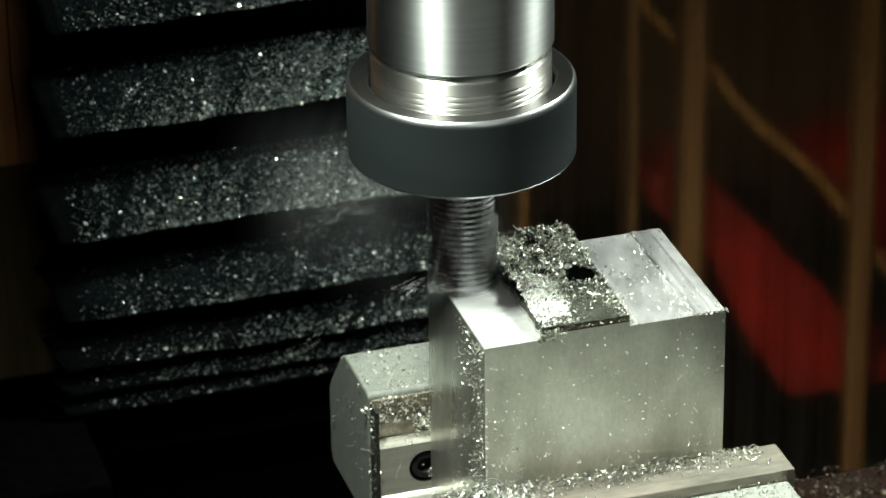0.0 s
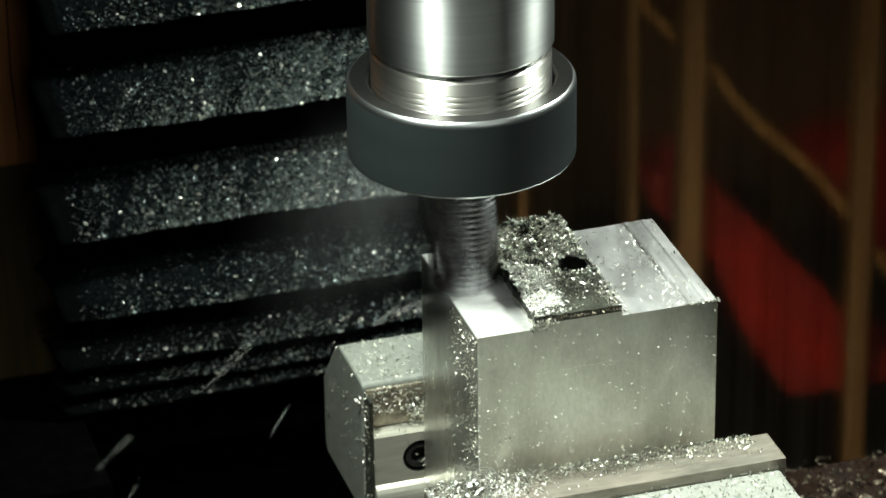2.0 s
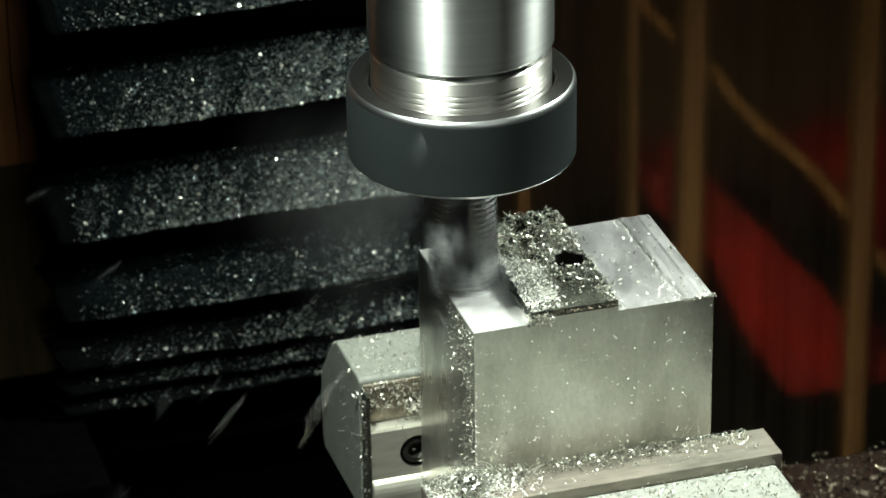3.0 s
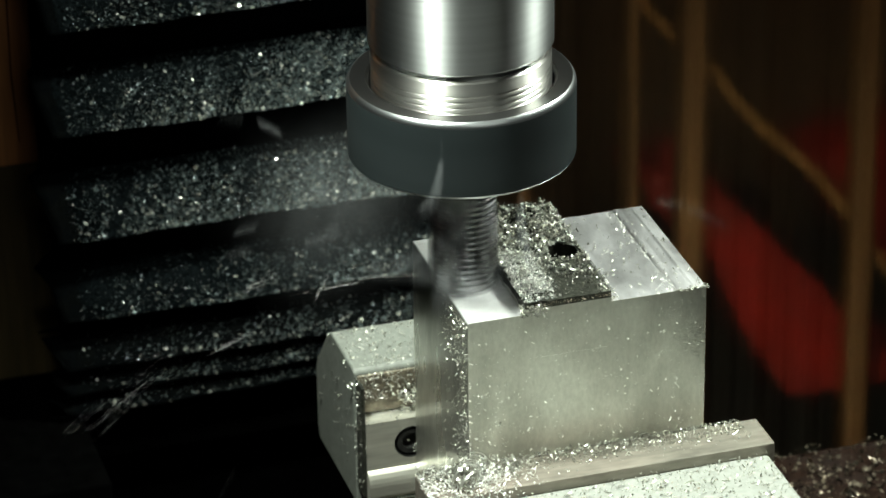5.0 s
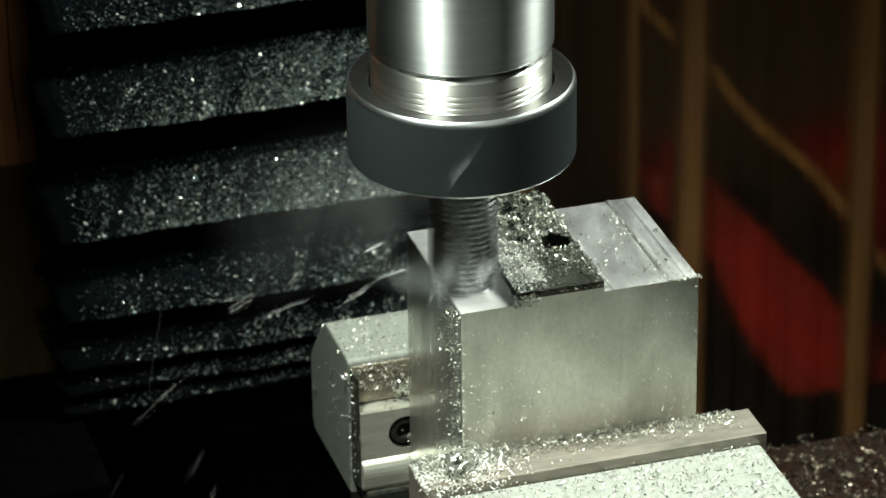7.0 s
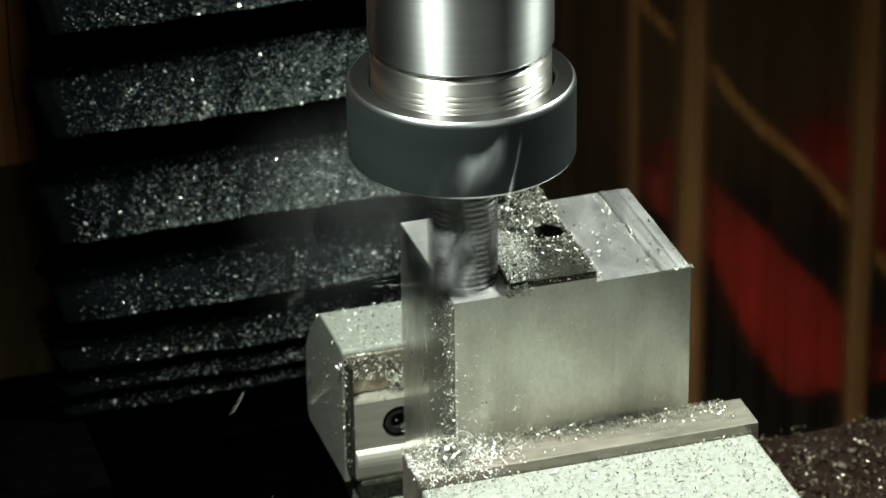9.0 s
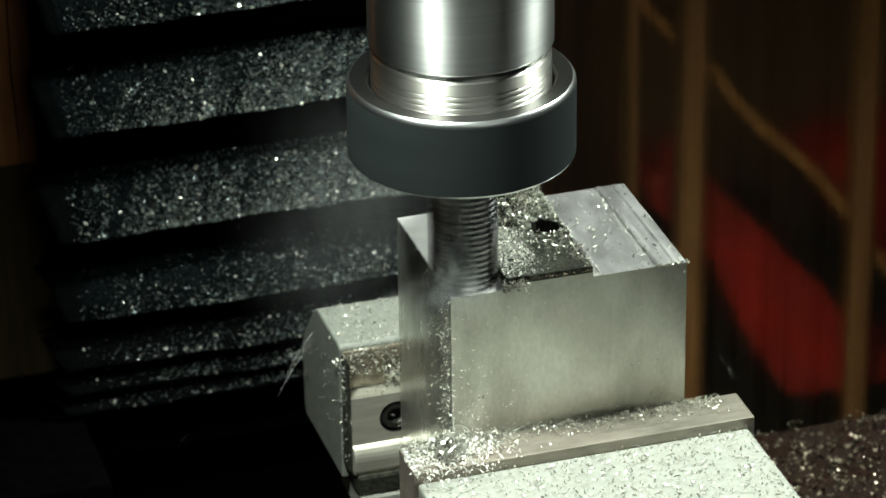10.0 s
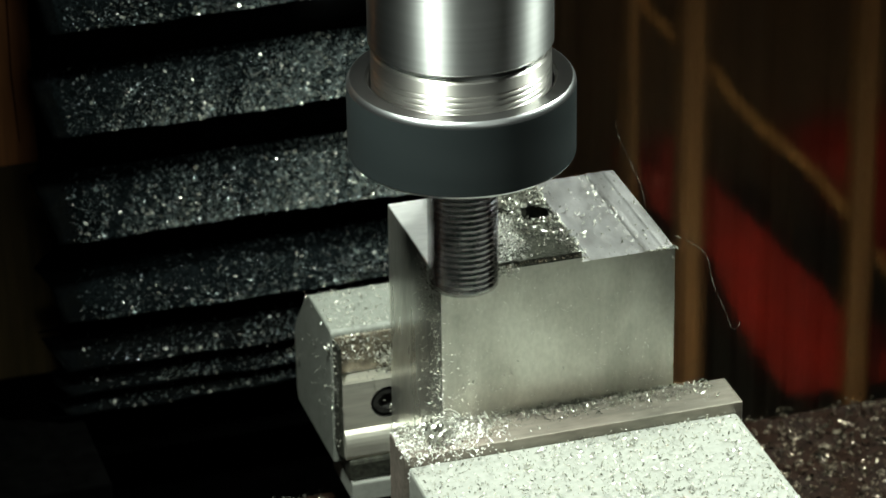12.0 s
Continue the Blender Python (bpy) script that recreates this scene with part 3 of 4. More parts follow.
def chips_on_work():
    """Chips lying on the block and the vise; they ride along with the table."""
    holder = thing("swarf", "curled aluminium chips heaped on block and vise", "swarf", kind="stuff")
    rg = np.random.default_rng(31)

    holes = ((30.3, -12.6, 4.7),)

    def crust(x, y):
        """Height of the caked swarf on the uncut strip: hummocks, high at the back, bare at the front."""
        p = Vector((x * 0.16, y * 0.16, 3.7))
        back = min(1.0, max(0.0, (y + 26) / 26)) * min(1.0, max(0.0, 1.0 - (x - 33) / 4))
        near = math.exp(-((x - 14) / 6.5) ** 2 - ((y + 23) / 11) ** 2)
        h = 0.15 + back * (2.6 + 2.6 * noise.noise(p)) + 1.9 * near + 1.3 * noise.noise(p * 2.7) * (back + near)
        for cx, cy, r in holes + ((20.6, 7.6, 2.6), (18.5, -12.5, 2.4)):
            d = math.hypot(x - cx, y - cy)
            h -= 4.6 * max(0.0, 1 - d / (r * 1.5)) ** 1.2
        return TOP + 3.2 + max(0.0, h)

    def lay(name, n, xs, ys, zs, lo, hi, mat, seed, flat=0.3, label="", **shape):
        pos = np.stack([xs(n), ys(n), zs(n)], 1)
        high = pos[:, 2] > TOP + 3
        hole = np.zeros(len(pos), bool)
        for cx, cy, r in holes:
            hole |= np.hypot(pos[:, 0] - cx, pos[:, 1] - cy) < r
        pos = pos[~(hole & high)]
        for p in pos:
            if p[2] > TOP + 3:
                p[2] += crust(p[0], p[1]) - TOP - 3.2
        n = len(pos)
        flakes(name, pos, lo + (hi - lo) * rg.random(n) ** 2, mat, holder, label, seed=seed, flat=flat, **shape)
    curly = dict(width=(0.14, 0.34), curl=2.6, long=3.6, m=7)
    # dark underlayer filling the depths between the chips
    bm = bmesh.new()
    grid = [[bm.verts.new(Vector((x, y, crust(x, y) - 0.25)) * MM) for x in np.linspace(10.0, 35.0, 44)] for y in np.linspace(-39.3, 12.6, 84)]
    for a, b in zip(grid, grid[1:]):
        for k in range(len(a) - 1):
            c = (a[k].co + b[k + 1].co) * 500
            if all(math.hypot(c.x - cx, c.y - cy) > r * 0.93 for cx, cy, r in holes):
                bm.faces.new((a[k], a[k + 1], b[k + 1], b[k])).smooth = True
    part("caked_swarf", bm, SKIN, holder, "dark cake of fine swarf under the loose chips")
    uni = lambda a, b: (lambda n: rg.uniform(a, b, n))
    nor = lambda c, s, a, b: (lambda n: np.clip(rg.normal(c, s, n), a, b))
    up = lambda z, h: (lambda n: z + h * rg.random(n) ** 2)
    lay("land_chips", 2400, uni(9.8, 35.4), lambda n: 12.6 - 42 * rg.beta(1.1, 1.7, n), up(TOP + 3.3, 1.0), 0.35, 1.15, CHIP, 1, 0.1, "dense crust of curled chips on the uncut strip", **curly)
    lay("land_dust", 800, uni(9.8, 35.4), lambda n: 12.6 - 50 * rg.beta(1.0, 1.5, n), up(TOP + 3.15, 0.4), 0.2, 0.55, CHIP, 2, 0.2)
    lay("bare_strip_chips", 110, uni(11, 35), uni(-39, -16), up(TOP + 3.2, 0.3), 0.25, 0.7, CHIP, 36, 0.4, **curly)
    lay("corner_chips", 130, nor(33.5, 1.6, 29, 36), nor(-33, 4, -39, -20), up(TOP + 3.2, 1.2), 0.4, 1.1, CHIP, 37, 0.1, **curly)
    # whitened chips stand in for the brightly lit front of the strip
    lay("white_heap", 2100, lambda n: 10 + 12 * rg.beta(1.1, 1.9, n), nor(-25, 7, -39, -6), up(TOP + 3.3, 1.2), 0.3, 0.8, CHIP_WHITE, 3, 0.2, "pile of fine chips whitened as if strongly lit", width=(0.12, 0.3), curl=2.4, long=2.6, m=5)
    lay("edge_chips", 340, nor(36.3, 0.9, 35.4, 41), uni(-39, 12), up(TOP + 0.2, 0.8), 0.25, 0.7, CHIP, 4, **curly)
    lay("floor_chips", 210, uni(37, 63), uni(-39, 12.5), up(TOP + 0.45, 0.4), 0.25, 0.8, CHIP, 5, 0.6, **curly)
    lay("ridge_chips", 260, nor(53.5, 1.0, 51, 62), uni(-39, 12.5), up(TOP + 0.3, 0.35), 0.15, 0.5, CHIP_WHITE, 38, 0.5)
    lay("brim_chips", 170, nor(60, 4, 40, 63.6), nor(-39.6, 0.8, -40.4, -36), up(TOP + 0.1, 0.6), 0.2, 0.5, CHIP, 6)
    lay("ragged_edge", 230, nor(11.5, 2.2, 9, 20), nor(-39.8, 0.6, -41, -38.5), lambda n: TOP + 2.8 - 3.2 * rg.random(n), 0.3, 0.9, CHIP, 7, 0.0, **curly)
    lay("front_burr", 150, uni(12, 35), nor(-39.8, 0.25, -40.4, -39.3), lambda n: TOP + 2.9 - 0.9 * rg.random(n), 0.2, 0.5, CHIP_WARM, 39, 0.0, **curly)
    lay("face_corner_specks", 260, nor(-3, 5, -6.3, 20), lambda n: -39.8 - 0.25 * rg.random(n), nor(86, 12, 80, 122), 0.10, 0.5, CHIP_WHITE, 34, 0.0, **curly)
    lay("face_specks", 480, uni(-6, 63), lambda n: -39.8 - 0.25 * rg.random(n), lambda n: 80 + 44 * rg.random(n) ** 1.3, 0.12, 0.55, CHIP_WHITE, 8, 0.0, "specks sticking to the block", **curly)
    lay("side_specks", 900, lambda n: -6.75 - 0.3 * rg.random(n), lambda n: -39.6 + 26 * rg.beta(0.8, 1.9, n), lambda n: 62 + 62 * rg.random(n), 0.14, 0.7, CHIP, 9, 0.0, **curly)
    lay("side_top_chips", 150, lambda n: -6.75 - 0.8 * rg.random(n), nor(-27, 6, -39, -8), lambda n: 124 - 16 * rg.random(n) ** 1.5, 0.25, 0.8, CHIP, 40, 0.0, **curly)
    # a few long spiral chips tangled on the jaw's corner and lodged elsewhere
    rs = random.Random(9)
    spots = [(-12, -45, 81.5), (-9, -47, 81), (-6, -44, 81.5), (-3, -49, 80.5), (-14, -48, 80.5), (0, -46, 80.8), (-17, -44, 80.3), (4, -43, 80.4), (-8, -50, 79.5), (-22.8, 24, 74), (-23.2, 40, 68), (-23, 60, 52), (-8, 20.5, 70), (-2, 20.4, 72), (-5, 12.4, 57), (2, -40.2, 92), (45, -41, 79.9), (20, -42, 80)]
    tangle = [(rs.gauss(-10, 4), rs.gauss(-47, 2.6), 81.5 + 1.6 * rs.random()) for _ in range(26)]
    for x, y, z in spots + tangle:
        bm = bmesh.new()
        turns, r, ln, w, n = rs.uniform(0.8, 2.6), rs.uniform(0.5, 1.5), rs.uniform(1.5, 5.0), rs.uniform(0.35, 0.7), 30
        if (x, y, z) in tangle:
            turns, r, ln, w = rs.uniform(0.8, 1.8), rs.uniform(1.5, 3.6), rs.uniform(1.5, 6.0), rs.uniform(0.3, 0.8)
        turn = pose(0, 0, 0, rs.uniform(0, 360), rs.uniform(-30, 30), rs.uniform(0, 360))
        rows = []
        for i in range(n + 1):
            a = 2 * math.pi * turns * i / n
            rows.append([bm.verts.new((turn @ Vector((ln * (i / n - 0.5) + e * w, r * math.cos(a), r * math.sin(a))) + Vector((x, y, z))) * MM) for e in (-0.5, 0.5)])
        for p, q in zip(rows, rows[1:]):
            bm.faces.new((p[0], q[0], q[1], p[1])).smooth = True
        part("spiral_chip", bm, CHIP, holder, "long spiral chip")
    # along the jaw plate and on the near jaw
    lay("plate_chips", 1900, uni(-22, 74), nor(-42.0, 3.4, -54, -39.8), up(79.45, 0.8), 0.25, 0.85, CHIP, 10, 0.4, **curly)
    lay("plate_corner", 2000, nor(-10, 8, -22, 16), nor(-47, 5.5, -60, -40), up(79.2, 3.0), 0.3, 0.95, CHIP_WHITE, 11, 0.1, "tangle of chips on the jaw's corner", **curly)
    lay("jaw_chips", 3300, uni(-21, 77), uni(-120, -54.6), up(76.4, 0.7), 0.25, 0.95, CHIP, 12, 0.3, "loose chips strewn on the grey jaw", **curly)
    lay("jaw_dust", 1200, uni(-21, 77), uni(-120, -54.6), up(76.35, 0.2), 0.2, 0.5, CHIP_WARM, 13, 0.7)
    lay("far_top_chips", 460, uni(-22, 5), uni(22.5, 47), up(80.4, 0.7), 0.25, 0.7, CHIP, 14, 0.5, **curly)
    lay("far_face_chips", 420, uni(-21.5, 2), lambda n: 20.6 - 1.2 * rg.random(n), lambda n: 79.5 - 9.5 * rg.random(n) ** 1.4, 0.25, 0.8, CHIP, 15, 0.0, **curly)
    lay("far_clump", 190, nor(-4.5, 2.6, -12, 1), lambda n: 20.6 - 2.6 * rg.random(n), nor(69.5, 1.6, 66, 74), 0.4, 1.0, CHIP, 41, 0.0, "clump of chips on the plate", **curly)
    lay("far_plate_chips", 60, uni(-21.5, -2), nor(17, 3, 13, 21), up(65.7, 0.7), 0.25, 0.7, CHIP, 16, 0.3, **curly)
    lay("screw_chips", 26, nor(-6.2, 1.4, -9, -3), nor(13.6, 0.6, 12.9, 15), nor(56, 1.3, 53, 60), 0.3, 0.8, CHIP, 35, 0.0, **curly)
    lay("far_end_chips", 55, lambda n: -22.8 - 0.4 * rg.random(n), nor(30, 14, 14, 64), nor(64, 11, 40, 80), 0.3, 0.9, CHIP, 17, 0.0, **curly)
    lay("far_corner", 130, lambda n: -22.3 + 0.5 * rg.normal(size=n), nor(19, 2.4, 12.5, 22), uni(42, 78), 0.25, 0.7, CHIP, 18, 0.0, **curly)
    return holder


def chip_pile(name_label, n, at, spread, seed):
    """A clump of fine white chips lying on the strip until the cutter sweeps it off."""
    rg = np.random.default_rng(seed)
    pos = np.clip(rg.normal(0, 1, (n, 3)), -1.9, 1.9) * np.array([spread[0], spread[1], 0.0])
    d = (pos[:, 0] / spread[0]) ** 2 + (pos[:, 1] / spread[1]) ** 2
    pos[:, 2] = 2.6 * np.exp(-d / 2.2) * rg.random(n) ** 0.6
    ob = flakes("chip_pile", pos, 0.18 + 0.4 * rg.random(n) ** 2, CHIP_WHITE, None, name_label, "chips", seed=seed, flat=0.3)
    return ob, Vector(at) * MM


# ---- spindle ----
def spindle():
    s = thing("spindle", "turned steel collet chuck with black nut and spinning end mill", "milling spindle")
    part("chuck_body", lathe([(0, 430), (25.4, 430), (25.4, 223.0), (24.9, 222.7), (24.9, 222.1), (25.4, 221.8), (25.4, 199.6), (24.9, 199.0), (23.6, 199.0), (23.6, 196.9), (0, 196.9)], 160), TURNED, s)
    thread = [(22.0, 197.2), (24.3, 197.1), (24.75, 196.6), (24.75, 193.2)]
    z = 193.0
    while z > 186:
        thread += [(24.45, z - 0.1), (24.45, z - 0.25), (24.78, z - 0.55), (24.78, z - 1.35)]
        z -= 1.6
    part("thread", lathe(thread + [(24.4, 181), (20, 181)], 160), THREAD, s, "bright fine thread")
    nut = part("nut", lathe([(13, 168.6), (13, 165.8), (30.5, 165.7), (31.0, 165.9), (31.5, 166.5), (31.5, 186.6)], 160), OXIDE, s, "black oxide clamping nut")
    # edges of the black nut made bright metal to carry the lamps' glint
    part("nut_lower_edge", lathe([(30.3, 165.66), (30.9, 165.80), (31.45, 166.35), (31.54, 166.6)], 160, 60), EDGE, nut, "bright lower edge")
    part("nut_rim", lathe([(31.5, 186.6), (31.4, 187.2), (30.9, 188.1), (30.5, 188.4)], 160, 60), EDGE, nut, "bright rim")
    part("nut_top", lathe([(30.5, 188.4), (26.4, 188.5), (25.6, 187.6), (25.5, 183), (24.5, 183)], 160), NUT_TOP, nut, "bare turned steel face of the nut")
    # roughing end mill: four helical flutes with a wavy edge
    bm = bmesh.new()
    R, n, nz, z0, z1 = 10.0, 80, 220, TOP - 0.3, 172.0
    rings = []
    for k in range(nz + 1):
        z = z0 + (z1 - z0) * k / nz
        ring = []
        fade = min(1.0, max(0.0, (162.5 - z) / 4))
        wave = 0.065 * math.cos(2 * math.pi * z / 1.75) * fade
        for i in range(n):
            a = 2 * math.pi * i / n
            ph = (a / (2 * math.pi) * 4 - z / 15.0) % 1.0
            if ph < 0.42:
                r = R - 0.5 * ph + wave
            elif ph < 0.86:
                r = R * (1 - 0.20 * math.sin(math.pi * (ph - 0.42) / 0.52)) + wave * 0.4
            else:
                r = R * (1 - 0.20 * math.sin(math.pi * 0.44 / 0.52)) + (R - R * (1 - 0.20 * math.sin(math.pi * 0.44 / 0.52))) * (ph - 0.86) / 0.14 + wave
            r = R * 0.985 + (r - R * 0.985) * fade
            if k == 0:
                r -= 0.2
            ring.append(bm.verts.new((r * MM * math.cos(a), r * MM * math.sin(a), z * MM)))
        rings.append(ring)
    for a, b in zip(rings, rings[1:]):
        for i in range(n):
            bm.faces.new((a[i], a[(i + 1) % n], b[(i + 1) % n], b[i])).smooth = True
    bm.faces.new(rings[0][::-1])
    bm.faces.new(rings[-1])
    part("end_mill", bm, CUTTER, s, "fluted roughing end mill of bright steel")
    return s


TABLE, VISE, WORK, SWARF, SPINDLE = table(), vise(), workpiece(), chips_on_work(), spindle()
PILES = [(*chip_pile("small white heap of fine chips on the uncut strip", 1100, (15.8, -19.6, TOP + 4.6), (2.6, 2.2), 51), 3.5),
         (*chip_pile("white heap of fine chips at the strip's front", 1500, (14.6, -31.4, TOP + 4.0), (2.5, 2.2), 52), 7.7)]


# ---- chips thrown off the cutter and mist of cutting oil ----
CHIPS = 300


def flying_chips():
    """Curled chips, each keyed on its own throw: they leave the cutter, fly and fall into the chip pan."""
    rg = random.Random(77)
    shapes = []
    for k in range(9):
        bm = bmesh.new()
        turns, n, r, ln, w = rg.uniform(0.6, 2.4), 32, rg.uniform(0.2, 0.42), rg.uniform(1.6, 4.0), rg.uniform(0.22, 0.4)
        row = []
        for i in range(n + 1):
            a = 2 * math.pi * turns * i / n
            x = ln * (i / n - 0.5)
            row.append([bm.verts.new(Vector((x + e * w, r * math.cos(a), r * math.sin(a))) * MM) for e in (-0.5, 0.5)])
        for p, q in zip(row, row[1:]):
            bm.faces.new((p[0], q[0], q[1], p[1])).smooth = True
        shapes.append(mesh_of(bm, "curl", CHIP_LIT))
    made = []
    for k in range(CHIPS):
        ob = tagged(new("flying_chip", rg.choice(shapes)), "bright curled aluminium chip thrown off by the cutter", "chip", "flying chips")
        t0 = -0.3 + 12.2 * (k + rg.random()) / CHIPS
        side = rg.random()
        az = rg.gauss(-172, 20) if side < 0.68 else (rg.gauss(20, 25) if side < 0.90 else rg.uniform(0, 360))
        sp, up = rg.uniform(0.09, 0.42), rg.uniform(-0.05, 0.28)
        v = Vector((sp * math.cos(radians(az)), sp * math.sin(radians(az)), up))
        p0 = Vector((rg.uniform(-4, 4), rg.uniform(-4, 4), rg.uniform(127, 132))) * MM
        spin = [rg.uniform(-1300, 1300) for _ in range(3)]
        made.append((ob, t0, p0, v, spin))
    return made


def mist():
    """Thin ragged veils of oil mist that rise from the cut."""
    rg = random.Random(12)
    made = []
    for start, count, reach in [(-0.3, 2, 0.6), (0.5, 2, 0.6), (1.1, 2, 0.5), (1.7, 2, 0.6), (2.15, 3, 1.0), (2.6, 3, 1.0), (2.85, 4, 1.2), (3.4, 3, 1.0), (4.0, 3, 1.0), (4.45, 4, 1.2), (4.7, 3, 1.1), (5.3, 2, 0.6), (5.8, 4, 1.1), (6.1, 4, 1.3),
                                (6.35, 4, 1.2), (6.7, 3, 1.0), (7.1, 3, 1.0), (7.7, 3, 1.0), (8.2, 3, 1.0), (8.5, 4, 1.3), (8.8, 3, 1.1), (9.3, 2, 0.7), (9.8, 2, 0.6), (10.1, 4, 1.1), (10.6, 2, 0.6)]:
        for c in range(count + 1 + count // 2):
            bm = bmesh.new()
            low = c >= count
            n, wv = 14, rg.uniform(18, 32) if low else rg.uniform(8, 18)
            ln, ph = rg.uniform(20, 34) if low else rg.uniform(22, 42), rg.uniform(0, 6)
            row = []
            for i in range(n + 1):
                f = i / n
                cx, cy = 3.5 * math.sin(ph + 4 * f), 3 * math.cos(1.7 * ph + 3 * f)
                wd = wv * (0.8 + 0.35 * math.sin(5 * f + ph))
                row.append([bm.verts.new(Vector((cx + wd * e, cy + 1.5 * math.sin(3 * e + ph + 2 * f), ln * (f - 0.5))) * MM) for e in (-0.5, -0.25, 0, 0.25, 0.5)])
            uv = bm.loops.layers.uv.new("veil")
            for i in range(n):
                for j in range(4):
                    f = bm.faces.new((row[i][j], row[i][j + 1], row[i + 1][j + 1], row[i + 1][j]))
                    f.smooth = True
                    for lp, (a, b) in zip(f.loops, ((j, i), (j + 1, i), (j + 1, i + 1), (j, i + 1))):
                        lp[uv].uv = (a / 4, b / n)
            ob = tagged(new("mist_veil", mesh_of(bm, "mist_veil", MIST)), "thin white veil of oil mist rising from the cutter", "mist", "veils of mist")
            drift = Vector((rg.uniform(-20, 6), rg.uniform(-16, 4), rg.uniform(16, 52))) * reach
            if low:
                drift = Vector((rg.uniform(-24, 8), rg.uniform(-14, 6), rg.uniform(-2, 20))) * reach
            elif rg.random() < 0.2:
                drift.x = rg.uniform(4, 16)
            made.append((ob, start + rg.uniform(-0.12, 0.12), drift, rg.uniform(-40, 40), rg.uniform(0, 360)))
    return made


def stringy_chip(path, at, width):
    """A long thin chip that flies off beside the block near the end; path in millimetres round its middle, at."""
    bm = bmesh.new()
    pts = []
    for i in range(len(path) - 1):
        p = [Vector(path[max(0, min(len(path) - 1, i + k))]) for k in (-1, 0, 1, 2)]
        for k in range(6):
            t = k / 6
            pts.append(0.5 * (2 * p[1] + (p[2] - p[0]) * t + (2 * p[0] - 5 * p[1] + 4 * p[2] - p[3]) * t * t + (3 * p[1] - 3 * p[2] + p[3] - p[0]) * t ** 3) - Vector(at))
    rows = []
    for i, p in enumerate(pts):
        a = i * 0.7
        w = Vector((math.cos(a), math.sin(a), 0.4 * math.sin(a))) * width
        rows.append([bm.verts.new((p - w) * MM), bm.verts.new((p + w) * MM)])
    for p, q in zip(rows, rows[1:]):
        bm.faces.new((p[0], q[0], q[1], p[1])).smooth = True
    return solid("stringy_chip", bm, CHIP, "long thin stringy aluminium chip flung beside the block", "chip", group="stringy chips")


def haze():
    """Broad thin sheets of haze that hang behind the cutter and sway."""
    rg = random.Random(5)
    made = []
    for c in range(7):
        bm = bmesh.new()
        uv = bm.loops.layers.uv.new("veil")
        n, w, ln, ph = 12, rg.uniform(50, 84), rg.uniform(44, 66), rg.uniform(0, 6)
        row = [[bm.verts.new(Vector((w * (e / 6 - 0.5), 5 * math.sin(ph + 0.9 * e + 2 * i / n), ln * (i / n - 0.5))) * MM) for e in range(7)] for i in range(n + 1)]
        for i in range(n):
            for j in range(6):
                f = bm.faces.new((row[i][j], row[i][j + 1], row[i + 1][j + 1], row[i + 1][j]))
                f.smooth = True
                for lp, (a, b) in zip(f.loops, ((j, i), (j + 1, i), (j + 1, i + 1), (j, i + 1))):
                    lp[uv].uv = (a / 6, b / n)
        ob = tagged(new("haze_veil", mesh_of(bm, "haze_veil", HAZE)), "broad faint sheet of oil haze behind the cutter", "mist", "veils of haze")
        rows = []
        for k in range(13):
            rows.append((k * 1.0, pose(rg.uniform(-0.030, 0.000), 0.024 + 0.007 * c, rg.uniform(0.118, 0.140) + (0.05 * (k - 10) if k > 10 else 0), 0, rg.uniform(-25, 25), rg.uniform(-12, 12))))
        made.append((ob, rows))
    return made


def sprays():
    """Strings of fine chips in place of the dotted light streaks of single chips."""
    rg = random.Random(23)
    made = []
    for k in range(170):
        bm = bmesh.new()
        m, bend, gap = rg.randint(6, 13), rg.uniform(-0.09, 0.09), rg.uniform(1.1, 2.9)
        p, head = Vector((0, 0, 0)), 0.0
        for j in range(m):
            size, turns = rg.uniform(0.35, 0.95), rg.uniform(0.3, 1.1)
            turn = pose(0, 0, 0, rg.uniform(0, 360), rg.uniform(0, 360), rg.uniform(0, 360))
            c = p + Vector((rg.uniform(-0.5, 0.5), rg.uniform(-0.7, 0.7), rg.uniform(-0.7, 0.7)))
            row = []
            for i in range(9):
                a = 2 * math.pi * turns * i / 8
                row.append([bm.verts.new((turn @ Vector((size * (i / 8 - 0.5) * 1.6 + e * 0.3, 0.4 * size * math.cos(a), 0.4 * size * math.sin(a))) + c) * MM) for e in (-0.5, 0.5)])
            for a, b in zip(row, row[1:]):
                bm.faces.new((a[0], b[0], b[1], a[1])).smooth = True
            head += bend
            p = p + Vector((math.cos(head), 0, math.sin(head))) * gap * rg.uniform(0.6, 1.4)
        bmesh.ops.translate(bm, verts=bm.verts, vec=p * -0.5 * MM)
        ob = tagged(new("chip_spray", mesh_of(bm, "chip_spray", CHIP_LIT)), "dotted light streak of a flying chip, built as a string of chips", "chips", "sprays of chips", "stuff")
        t0 = -0.25 + 11.6 * (k + rg.random()) / 170
        az = rg.gauss(180, 13) if rg.random() < 0.76 else rg.gauss(15, 22)
        sp, up = rg.uniform(0.12, 0.40), rg.uniform(-0.08, 0.18)
        v = Vector((sp * math.cos(radians(az)), sp * math.sin(radians(az)), up))
        made.append((ob, t0, v, rg.uniform(-60, 60), az))
    return made


